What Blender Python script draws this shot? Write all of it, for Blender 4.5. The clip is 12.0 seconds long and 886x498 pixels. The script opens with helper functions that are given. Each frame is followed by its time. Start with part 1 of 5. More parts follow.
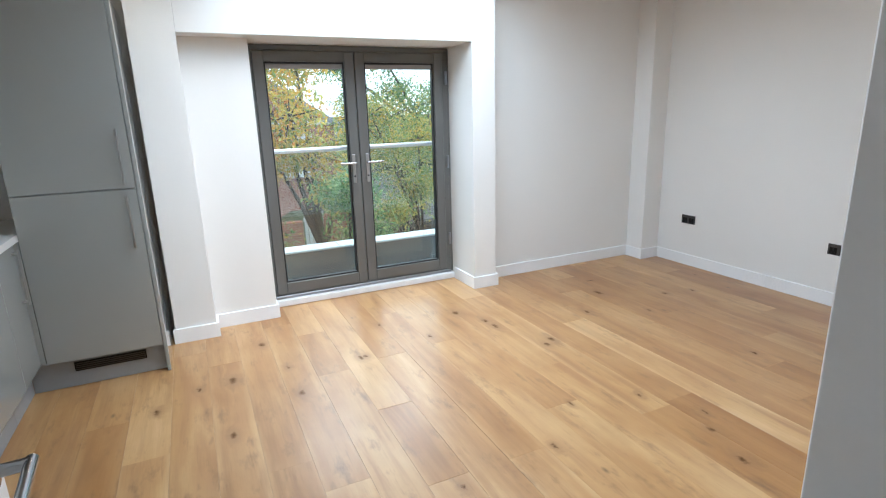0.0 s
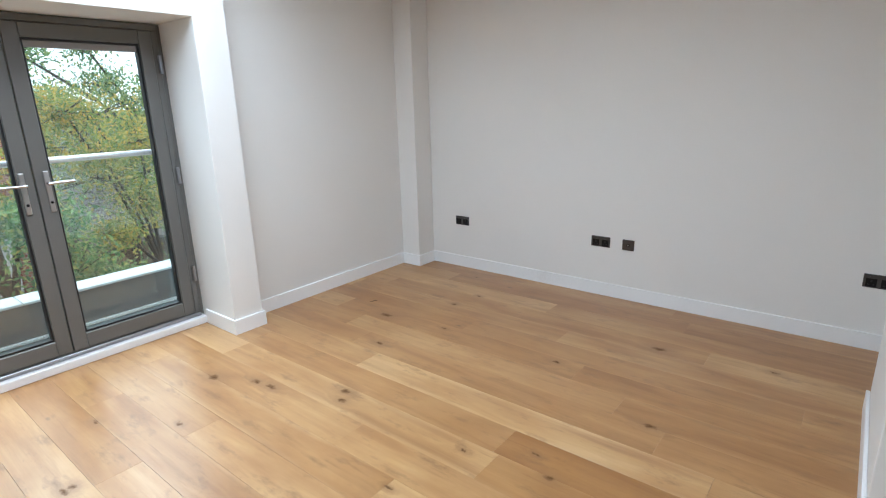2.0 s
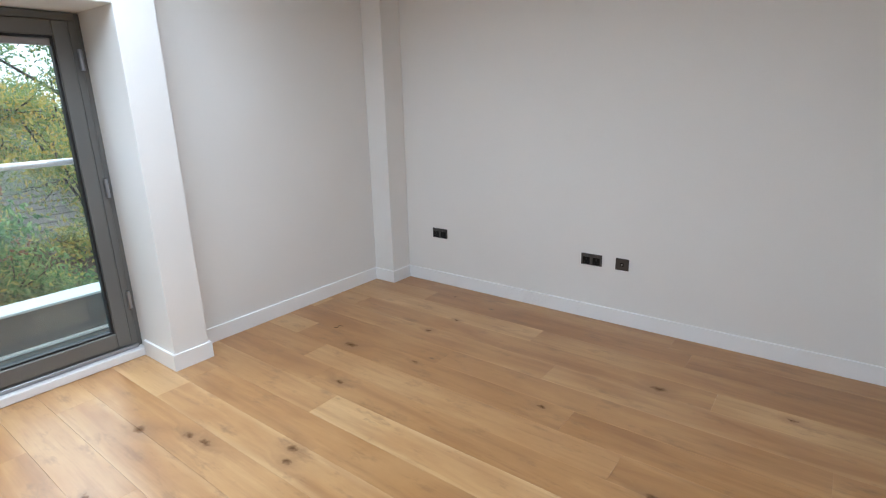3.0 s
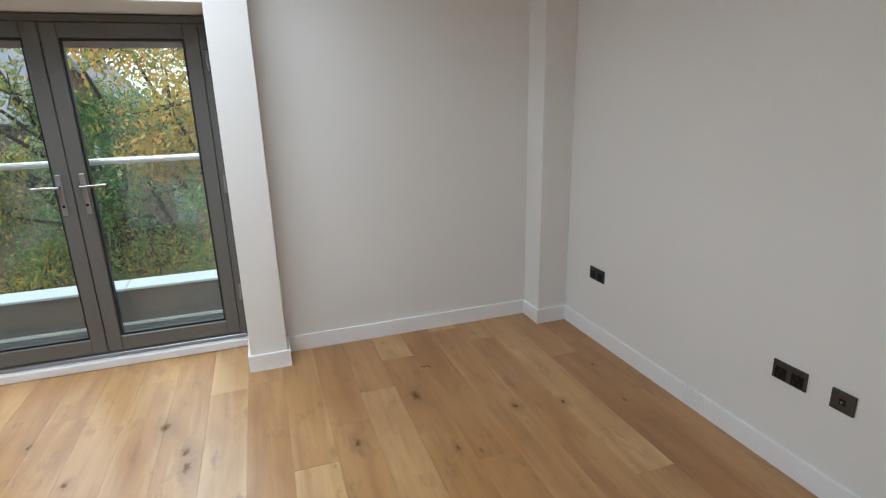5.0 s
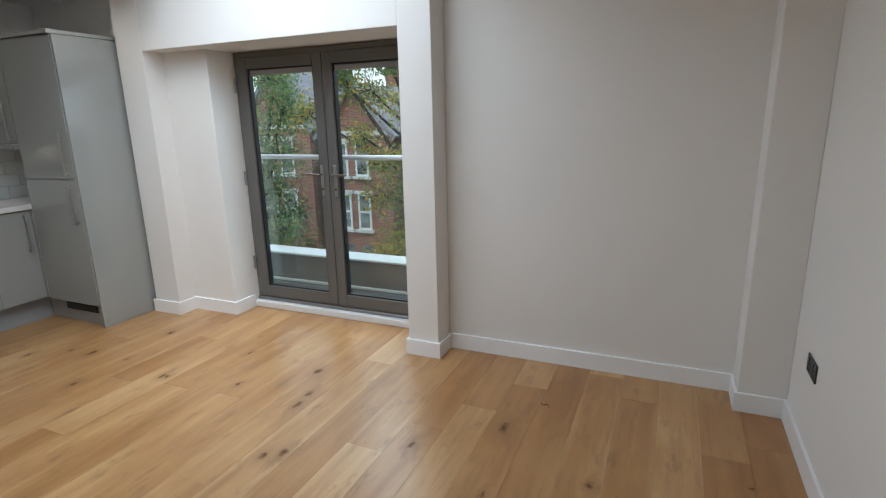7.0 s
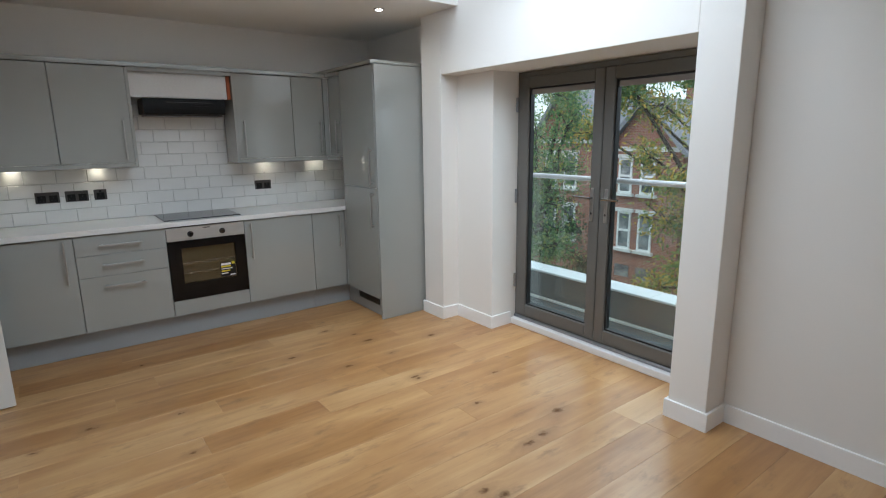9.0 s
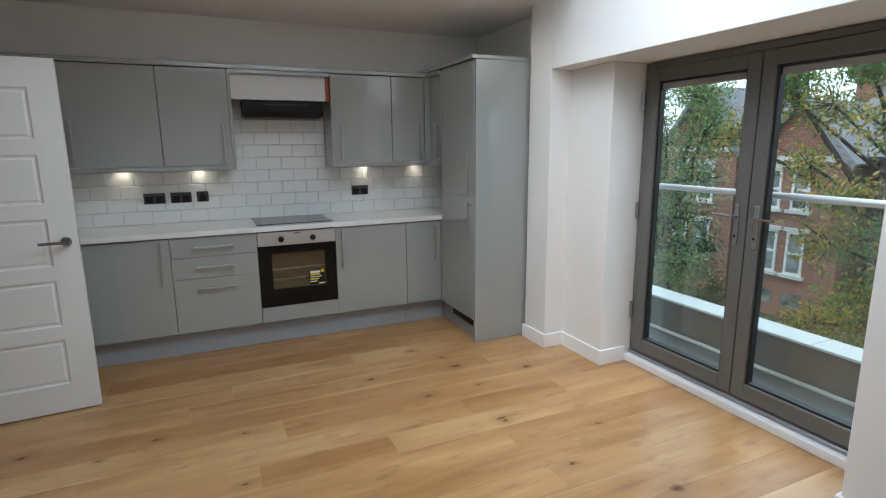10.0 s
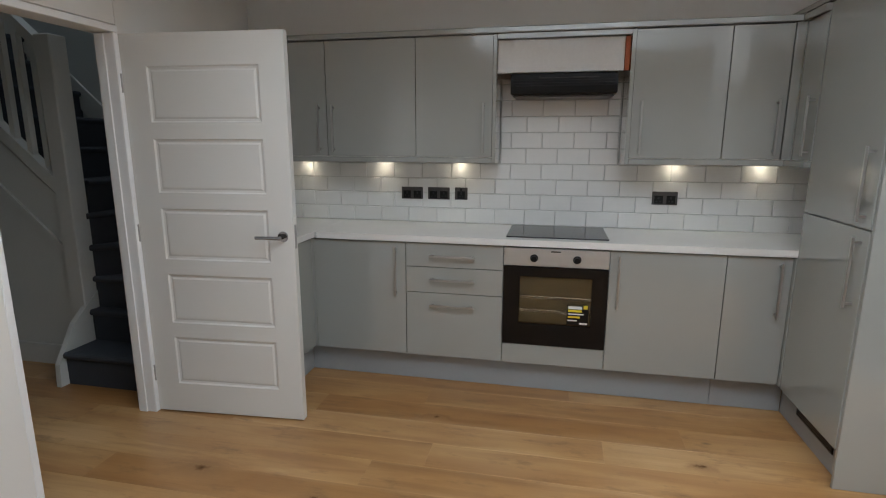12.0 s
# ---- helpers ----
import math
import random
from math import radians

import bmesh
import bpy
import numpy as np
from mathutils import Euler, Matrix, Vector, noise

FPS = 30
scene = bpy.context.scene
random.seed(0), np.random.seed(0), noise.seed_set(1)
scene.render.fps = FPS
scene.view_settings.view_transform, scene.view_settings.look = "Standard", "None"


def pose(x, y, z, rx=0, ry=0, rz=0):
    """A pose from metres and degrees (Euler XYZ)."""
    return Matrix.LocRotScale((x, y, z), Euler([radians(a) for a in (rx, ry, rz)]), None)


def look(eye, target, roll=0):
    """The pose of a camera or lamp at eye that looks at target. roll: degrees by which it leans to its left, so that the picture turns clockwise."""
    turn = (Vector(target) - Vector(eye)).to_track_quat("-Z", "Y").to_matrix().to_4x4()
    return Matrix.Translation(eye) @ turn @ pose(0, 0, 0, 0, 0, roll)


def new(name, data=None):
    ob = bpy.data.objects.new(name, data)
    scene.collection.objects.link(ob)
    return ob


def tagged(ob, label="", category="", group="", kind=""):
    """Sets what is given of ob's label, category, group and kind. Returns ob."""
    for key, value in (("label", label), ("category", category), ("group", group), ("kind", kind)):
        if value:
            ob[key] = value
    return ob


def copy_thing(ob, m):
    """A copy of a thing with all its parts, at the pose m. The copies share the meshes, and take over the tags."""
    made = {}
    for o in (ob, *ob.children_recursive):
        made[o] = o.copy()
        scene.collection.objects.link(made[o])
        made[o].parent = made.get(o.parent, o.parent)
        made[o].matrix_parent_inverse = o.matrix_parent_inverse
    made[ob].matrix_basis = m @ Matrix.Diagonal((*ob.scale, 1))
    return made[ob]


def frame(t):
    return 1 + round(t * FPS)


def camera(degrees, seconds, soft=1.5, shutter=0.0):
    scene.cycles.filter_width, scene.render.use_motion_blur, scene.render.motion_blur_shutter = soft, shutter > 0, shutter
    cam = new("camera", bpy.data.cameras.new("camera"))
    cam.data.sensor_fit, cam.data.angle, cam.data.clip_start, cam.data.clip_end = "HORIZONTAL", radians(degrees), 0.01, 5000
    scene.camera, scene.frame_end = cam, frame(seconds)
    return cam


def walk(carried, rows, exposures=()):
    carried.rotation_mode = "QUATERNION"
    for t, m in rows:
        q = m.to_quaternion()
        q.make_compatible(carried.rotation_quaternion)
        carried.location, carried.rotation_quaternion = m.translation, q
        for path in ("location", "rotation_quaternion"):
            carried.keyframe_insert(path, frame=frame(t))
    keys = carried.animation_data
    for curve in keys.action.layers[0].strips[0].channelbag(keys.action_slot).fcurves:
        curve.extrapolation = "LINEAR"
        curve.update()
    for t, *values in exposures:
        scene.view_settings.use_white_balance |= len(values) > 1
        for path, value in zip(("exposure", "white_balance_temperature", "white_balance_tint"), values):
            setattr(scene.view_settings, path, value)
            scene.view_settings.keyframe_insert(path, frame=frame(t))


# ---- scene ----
cam = camera(79.8, 12.0, soft=1.15)
PATH = [
    (0, (-0.066, -0.02, 1.498), (0.751, 1.737, 1.0), -1.7),
    (0.5, (-0.076, 0.159, 1.506), (0.972, 1.783, 0.993), -1.6),
    (1, (-0.033, 0.326, 1.518), (1.217, 1.798, 0.996), -1.6),
    (1.5, (0.121, 0.477, 1.512), (1.518, 1.808, 0.986), -1.5),
    (2, (0.308, 0.629, 1.51), (1.809, 1.836, 0.973), -1.6),
    (2.5, (0.532, 0.749, 1.514), (2.068, 1.911, 0.973), -1.6),
    (2.7, (0.615, 0.797, 1.523), (2.158, 1.947, 0.976), -1.5),
    (4.3, (1.605, 0.864, 1.561), (2.663, 2.467, 1.001), -1.2),
    (4.5, (1.799, 0.826, 1.546), (2.738, 2.502, 0.988), -1.4),
    (5, (2.223, 0.786, 1.561), (2.838, 2.606, 1.004), -1.5),
    (5.5, (2.61, 0.812, 1.545), (2.883, 2.717, 1.002), -1.5),
    (6, (3.004, 0.847, 1.528), (2.901, 2.775, 1.008), -1.5),
    (6.5, (3.325, 0.891, 1.526), (2.875, 2.775, 1.028), -1.4),
    (7, (3.557, 0.974, 1.512), (2.782, 2.754, 1.031), -1.3),
    (7.2, (3.619, 0.993, 1.517), (2.736, 2.724, 1.04), -1.2),
    (8.8, (3.548, 1.186, 1.542), (2.037, 2.429, 1.125), -0.6),
    (9, (3.471, 1.232, 1.55), (1.905, 2.405, 1.135), -0.7),
    (9.5, (3.302, 1.377, 1.523), (1.621, 2.386, 1.126), -0.5),
    (10, (3.141, 1.605, 1.519), (1.349, 2.405, 1.135), -0.5),
    (10.5, (2.908, 1.808, 1.521), (1.02, 2.34, 1.132), -0.2),
    (11, (2.632, 1.982, 1.501), (0.682, 2.213, 1.118), -0.2),
    (11.3, (2.443, 2.054, 1.491), (0.483, 2.132, 1.101), -0.1),
    (11.5, (2.322, 2.124, 1.504), (0.362, 2.077, 1.106), 0.1),
    (12, (2.008, 2.194, 1.482), (0.09, 1.792, 1.082), 0.1),
]
EXPOSURES = [(0.0, 0.38, 5550, 5), (1.0, 0.26, 5550, 5), (1.5, 0.26, 5600, 4), (2.0, 0.26, 5650, 6), (2.5, 0.24, 5650, 8), (4.5, -0.15, 5900, 7), (5.5, -0.18, 5950, 6), (6.0, -0.34, 5900, 6), (7.0, -0.38, 5900, 7), (9.0, -0.34, 5850, 6), (10.0, -0.34, 5800, 6), (11.0, -0.37, 5850, 7), (12.0, -0.27, 6150, 8)]
walk(cam, [(t, look(eye, target, roll)) for t, eye, target, roll in PATH], EXPOSURES)


# ---- light ----
world = bpy.data.worlds.new("sky")
scene.world = world
world.use_nodes = True
wt = world.node_tree
sky = wt.nodes.new("ShaderNodeTexSky")
sky.sky_type = "NISHITA"
sky.sun_disc = False
sky.sun_elevation, sky.sun_rotation = radians(59.7), radians(156.8)
sky.air_density, sky.dust_density, sky.ozone_density = 1.0, 2.0, 1.0
cloud = wt.nodes.new("ShaderNodeMix")      # a thin even cloud over the sky
cloud.data_type = "RGBA"
cloud.inputs[0].default_value = 0.7
wt.links.new(sky.outputs[0], cloud.inputs[6])
cloud.inputs[7].default_value = (8.6, 9.0, 9.4, 1)
wt.links.new(cloud.outputs[2], wt.nodes["Background"].inputs[0])
wt.nodes["Background"].inputs[1].default_value = 0.24

sun = new("sun", bpy.data.lights.new("sun", "SUN"))
sun.data.energy, sun.data.angle, sun.data.color = 1.2, radians(40), (1.0, 0.97, 0.93)
sun.matrix_world = look((3, -7, 13), (0, 0, 0))


def area(name, eye, target, sx, sy, watts, color):
    ob = new(name, bpy.data.lights.new(name, "AREA"))
    ob.data.shape, ob.data.size, ob.data.size_y = "RECTANGLE", sx, sy
    ob.data.energy, ob.data.color = watts, color
    ob.matrix_world = look(eye, target)
    return ob


area("sky_light_at_doors", (1.2, 7.2, 4.4), (1.2, 3.0, 0.6), 4.0, 2.6, 190, (0.88, 0.96, 1.0))
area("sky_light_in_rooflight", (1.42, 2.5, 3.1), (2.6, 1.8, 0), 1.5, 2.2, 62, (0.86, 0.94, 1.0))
# added fill lamp in an unseen ceiling opening, brightens the stairs
area("stairwell_fill", (-1.23, -1.1, 4.9), (-1.23, -1.1, 0), 0.6, 0.9, 8, (0.8, 0.92, 1.0))


def spot(name, at, watts, angle, blend, color, radius=0.02):
    ob = new(name, bpy.data.lights.new(name, "SPOT"))
    ob.data.energy, ob.data.spot_size, ob.data.spot_blend = watts, radians(angle), blend
    ob.data.color, ob.data.shadow_soft_size = color, radius
    ob.matrix_world = look(at, (at[0], at[1], at[2] - 1))
    return ob


WARM = (1.0, 0.86, 0.62)
LED_Y = (0.5, 1.053, 1.578, 2.903, 3.396)
for led_y in LED_Y:
    spot("under_cabinet_light", (-1.462, led_y, 1.364), 0.75, 150, 1.0, WARM, 0.018)
spot("downlight_lamp", (-0.25, 3.44, 2.485), 7, 150, 0.8, (1.0, 0.88, 0.72), 0.035)

# ---- materials ----


class Nodes:
    """A short way to write a node tree."""

    def __init__(self, name):
        self.mat = bpy.data.materials.new(name)
        self.mat.use_nodes = True
        self.tree = self.mat.node_tree
        self.bsdf = self.tree.nodes["Principled BSDF"]

    def add(self, kind, inputs=None, operation="", data_type="", blend_type="", use_clamp=False):
        n = self.tree.nodes.new(kind)
        if data_type:
            n.data_type = data_type
        if operation:
            n.operation = operation
        if blend_type:
            n.blend_type = blend_type
        if use_clamp:
            n.use_clamp = True
        for k, v in (inputs or {}).items():
            if isinstance(v, bpy.types.NodeSocket):
                self.tree.links.new(v, n.inputs[k])
            else:
                n.inputs[k].default_value = v
        return n

    def math(self, op, a, b=0.0, clamp=False):
        return self.add("ShaderNodeMath", {0: a, 1: b}, operation=op, use_clamp=clamp).outputs[0]

    def mix(self, f, a, b, mode="MIX"):
        n = self.add("ShaderNodeMix", data_type="RGBA", blend_type=mode)
        for k, v in ((0, f), (6, a), (7, b)):
            if isinstance(v, bpy.types.NodeSocket):
                self.tree.links.new(v, n.inputs[k])
            else:
                n.inputs[k].default_value = v if k == 0 else (*v, 1) if len(v) == 3 else v
        return n.outputs[2]

    def ramp(self, f, stops):
        n = self.add("ShaderNodeValToRGB", {0: f})
        el = n.color_ramp.elements
        while len(el) < len(stops):
            el.new(0.5)
        for e, (p, c) in zip(el, stops):
            e.position, e.color = p, (*c, 1) if len(c) == 3 else c
        return n.outputs[0]

    def noise(self, vec, scale, detail=4.0, rough=0.55):
        return self.add("ShaderNodeTexNoise", {"Vector": vec, "Scale": scale, "Detail": detail, "Roughness": rough}).outputs[0]

    def scaled(self, vec, x, y, z):
        return self.add("ShaderNodeMapping", {"Vector": vec, "Scale": (x, y, z)}).outputs[0]

    def coords(self, which="Object"):
        return self.add("ShaderNodeTexCoord").outputs[which]

    def put(self, **inputs):
        for k, v in inputs.items():
            k = {"color": "Base Color", "rough": "Roughness", "metal": "Metallic", "normal": "Normal", "coat": "Coat Weight",
                 "coat_rough": "Coat Roughness", "spec": "Specular IOR Level", "trans": "Transmission Weight", "ior": "IOR"}[k]
            if isinstance(v, bpy.types.NodeSocket):
                self.tree.links.new(v, self.bsdf.inputs[k])
            elif k == "Base Color":
                self.bsdf.inputs[k].default_value = (*v, 1)
            else:
                self.bsdf.inputs[k].default_value = v
        return self

    def bump(self, height, strength, distance=0.002):
        return self.add("ShaderNodeBump", {"Height": height, "Strength": strength, "Distance": distance}).outputs[0]


def plain(name, color, rough=0.5, metal=0.0, wear=0.08, grain=60.0, bump=0.05, coat=0.0, patch=1.3, spec=0.5):
    """Paint, plastic, metal: one colour with stains at two scales and a fine relief."""
    n = Nodes(name)
    co = n.coords()
    big = n.noise(co, patch, 3.0)
    fine = n.noise(co, grain, 3.0)
    both = n.math("ADD", n.math("MULTIPLY", big, 0.7), n.math("MULTIPLY", fine, 0.3))
    dark = tuple(c * (1 - wear) for c in color)
    light = tuple(min(1, c * (1 + wear * 0.6)) for c in color)
    n.put(color=n.ramp(both, [(0.3, dark), (0.7, light)]), metal=metal, coat=coat, coat_rough=0.035, spec=spec)
    n.put(rough=n.ramp(both, [(0.3, (rough * 0.88,) * 3), (0.7, (min(1, rough * 1.12),) * 3)]))
    if bump:
        n.put(normal=n.bump(fine, bump, 0.001))
    return n.mat


M_WALL = plain("wall_paint", (0.83, 0.805, 0.77), 0.62, wear=0.03, grain=180, bump=0.12, patch=0.9)
M_CEIL = plain("ceiling_paint", (0.85, 0.84, 0.82), 0.7, wear=0.03, grain=150, bump=0.1)
M_TRIM = plain("trim_paint", (0.9, 0.895, 0.89), 0.3, wear=0.03, grain=90, bump=0.03)
M_DOORPAINT = plain("door_paint", (0.75, 0.735, 0.705), 0.32, wear=0.03, grain=220, bump=0.08)
M_FRAME = plain("aluminium_powder_coat", (0.128, 0.124, 0.114), 0.36, wear=0.12, grain=400, bump=0.05)
M_FRAME_DARK = plain("black_gasket", (0.012, 0.012, 0.013), 0.5, wear=0.2)
M_THRESHOLD = plain("threshold_metal", (0.33, 0.34, 0.36), 0.35, metal=0.8, wear=0.15)
M_SILL = plain("sill_paint", (0.78, 0.77, 0.77), 0.35, wear=0.05)
M_STEEL = plain("brushed_steel", (0.42, 0.41, 0.40), 0.4, metal=0.9, wear=0.08, grain=300)
M_PANELSTEEL = plain("pale_brushed_steel", (0.52, 0.52, 0.51), 0.36, metal=0.6, wear=0.06, grain=300)
# handrail steel, made paler: the sky's reflection is put into the colour
M_RAIL = plain("sky_pale_rail_steel", (0.74, 0.75, 0.76), 0.3, metal=0.55, wear=0.05, grain=200, bump=0.0)
M_CHROME = plain("polished_chrome", (0.48, 0.48, 0.49), 0.12, metal=1.0, wear=0.05)
# chrome of the room door, its dark reflection put into the colour
M_DARKCHROME = plain("dark_mirroring_chrome", (0.3, 0.3, 0.31), 0.12, metal=1.0, wear=0.08)
M_NICKEL = plain("black_nickel", (0.085, 0.08, 0.078), 0.3, metal=0.6, wear=0.15)
M_BLACK = plain("black_plastic", (0.006, 0.006, 0.007), 0.34, wear=0.2, spec=0.25)
M_GLASSBLACK = plain("black_ceramic_glass", (0.006, 0.006, 0.007), 0.05, wear=0.2, bump=0, spec=0.25)
M_HOB = plain("hob_glass", (0.016, 0.017, 0.019), 0.08, wear=0.2, bump=0)
M_CAB = plain("grey_gloss_lacquer", (0.345, 0.354, 0.338), 0.14, wear=0.025, grain=8, bump=0.0, coat=1.0)
M_CABIN = plain("grey_carcass", (0.42, 0.43, 0.43), 0.45, wear=0.05)
M_PLINTH = plain("grey_plinth", (0.33, 0.345, 0.355), 0.35, wear=0.06, bump=0.02)
M_WORKTOP = plain("white_quartz", (0.80, 0.79, 0.77), 0.25, wear=0.05, grain=260, bump=0.02)
M_TILE = plain("white_glazed_tile", (0.80, 0.79, 0.77), 0.12, wear=0.04, grain=20, bump=0.03)
M_GROUT = plain("grey_grout", (0.6, 0.59, 0.57), 0.85, wear=0.2, grain=200, bump=0.3)
M_PANEL = plain("white_backing_board", (0.72, 0.71, 0.70), 0.6, wear=0.1)
M_CASSETTE = plain("cassette_aluminium", (0.30, 0.28, 0.265), 0.4, wear=0.1)
M_ORANGE = plain("bare_orange_board_edge", (0.42, 0.10, 0.035), 0.7, wear=0.3)
M_CARPET = plain("charcoal_carpet", (0.055, 0.06, 0.072), 0.95, wear=0.4, grain=350, bump=0.9)
M_STAIRPAINT = plain("stair_paint", (0.66, 0.66, 0.63), 0.4, wear=0.05)
M_HALL = plain("hall_paint", (0.55, 0.57, 0.56), 0.65, wear=0.04, grain=160, bump=0.1)
M_YELLOW = plain("yellow_label", (0.75, 0.60, 0.03), 0.5, wear=0.05)
M_WHITE = plain("white_print", (0.8, 0.8, 0.8), 0.5, wear=0.05)
M_OVENCAV = plain("oven_enamel", (0.06, 0.055, 0.05), 0.4, wear=0.3)
M_COPING = plain("coping_aluminium", (0.72, 0.74, 0.75), 0.4, metal=0.0, wear=0.12)
M_PARAPET = plain("parapet_membrane", (0.105, 0.12, 0.125), 0.6, wear=0.3, grain=40, bump=0.2)
M_SLATE = plain("slate", (0.24, 0.25, 0.27), 0.6, wear=0.35, grain=9, bump=0.4)
M_CLAYTILE = plain("weathered_roof_tile", (0.15, 0.13, 0.115), 0.8, wear=0.4, grain=7, bump=0.4)
M_BARK = plain("bark", (0.055, 0.045, 0.036), 0.9, wear=0.4, grain=25, bump=0.8)
M_SASH = plain("white_sash_paint", (0.78, 0.78, 0.76), 0.45, wear=0.08)
M_STONE = plain("painted_stone", (0.66, 0.65, 0.62), 0.6, wear=0.12)
M_CAR = plain("dark_car_paint", (0.03, 0.035, 0.045), 0.25, wear=0.1, coat=0.8)
M_RUBBER = plain("tyre_rubber", (0.015, 0.015, 0.015), 0.8, wear=0.2)
M_GATE = plain("weathered_white_paint", (0.55, 0.55, 0.54), 0.6, wear=0.25, grain=12)


def glass(name, tint=(0.97, 0.985, 0.98), film=0.0):
    n = Nodes(name)
    clear = n.add("ShaderNodeBsdfTransparent", {0: (*tint, 1)})
    gloss = n.add("ShaderNodeBsdfGlossy", {0: (1, 1, 1, 1), "Roughness": 0.01})
    facing = n.add("ShaderNodeLayerWeight", {"Blend": 0.5}).outputs["Facing"]
    fres = n.math("ADD", n.math("MULTIPLY", n.math("POWER", facing, 5.0), 0.9), 0.05)
    both = n.add("ShaderNodeMixShader", {0: fres, 1: clear.outputs[0], 2: gloss.outputs[0]})
    if film:
        # a thin uneven film: dust and smears, plus a painted veil of reflection
        haze = n.math("MULTIPLY", n.noise(n.scaled(n.coords(), 1.0, 1.0, 0.35), 3.0, 3.0), film * 2.0)
        dust_veil = n.add("ShaderNodeBsdfTranslucent", {0: (0.8, 0.85, 0.85, 1)})
        both = n.add("ShaderNodeMixShader", {0: haze, 1: both.outputs[0], 2: dust_veil.outputs[0]})
    n.tree.links.new(both.outputs[0], n.tree.nodes["Material Output"].inputs[0])
    return n.mat


M_GLASS = glass("clear_glass", film=0.006)
M_GLASS_RAIL = glass("balustrade_glass", (0.93, 0.97, 0.96))


def far_glass():
    n = Nodes("painted_window_glass")
    # opaque panes: the pale patches paint in curtains and reflected sky
    n.put(color=n.ramp(n.noise(n.coords(), 1.5), [(0.35, (0.05, 0.06, 0.07)), (0.65, (0.40, 0.41, 0.40))]), rough=0.06)
    return n.mat


M_FARGLASS = far_glass()


def glow(name, color, strength):
    n = Nodes(name)
    em = n.add("ShaderNodeEmission", {0: (*color, 1), 1: strength})
    n.tree.links.new(em.outputs[0], n.tree.nodes["Material Output"].inputs[0])
    return n.mat


M_LED = glow("warm_led", (1.0, 0.88, 0.68), 14.0)
M_LAMP = glow("downlight_led", (1.0, 0.96, 0.9), 16.0)

# the larger knots of the boards: place on the floor
KNOTS_A = [(2.876, 3.244), (2.933, 2.745), (2.511, 2.949), (3.959, 3.192), (3.334, 2.963), (1.758, 3.055), (1.276, 3.115),
           (0.783, 3.031), (1.973, 2.673), (3.587, 2.906), (-0.052, 2.5), (0.085, 0.654), (-0.593, 1.616), (0.18, 1.261),
           (0.305, 1.695), (0.312, 3.121), (0.326, 2.76), (0.273, 1.013), (-0.403, 2.917), (-0.011, 3.102)]
KNOTS_B = [(0.775, 1.658), (0.75, 3.033), (1.626, 3.423), (1.03, 3.482), (1.9, 2.626), (1.568, 1.965), (2.937, 1.903),
           (2.61, 1.25), (2.107, 1.58), (2.008, 1.461), (0.209, 3.549), (1.271, 1.699), (1.931, 1.251), (3.448, 1.466),
           (-0.195, 3.077), (1.744, 3.181), (1.942, 1.852), (3.52, 0.864)]


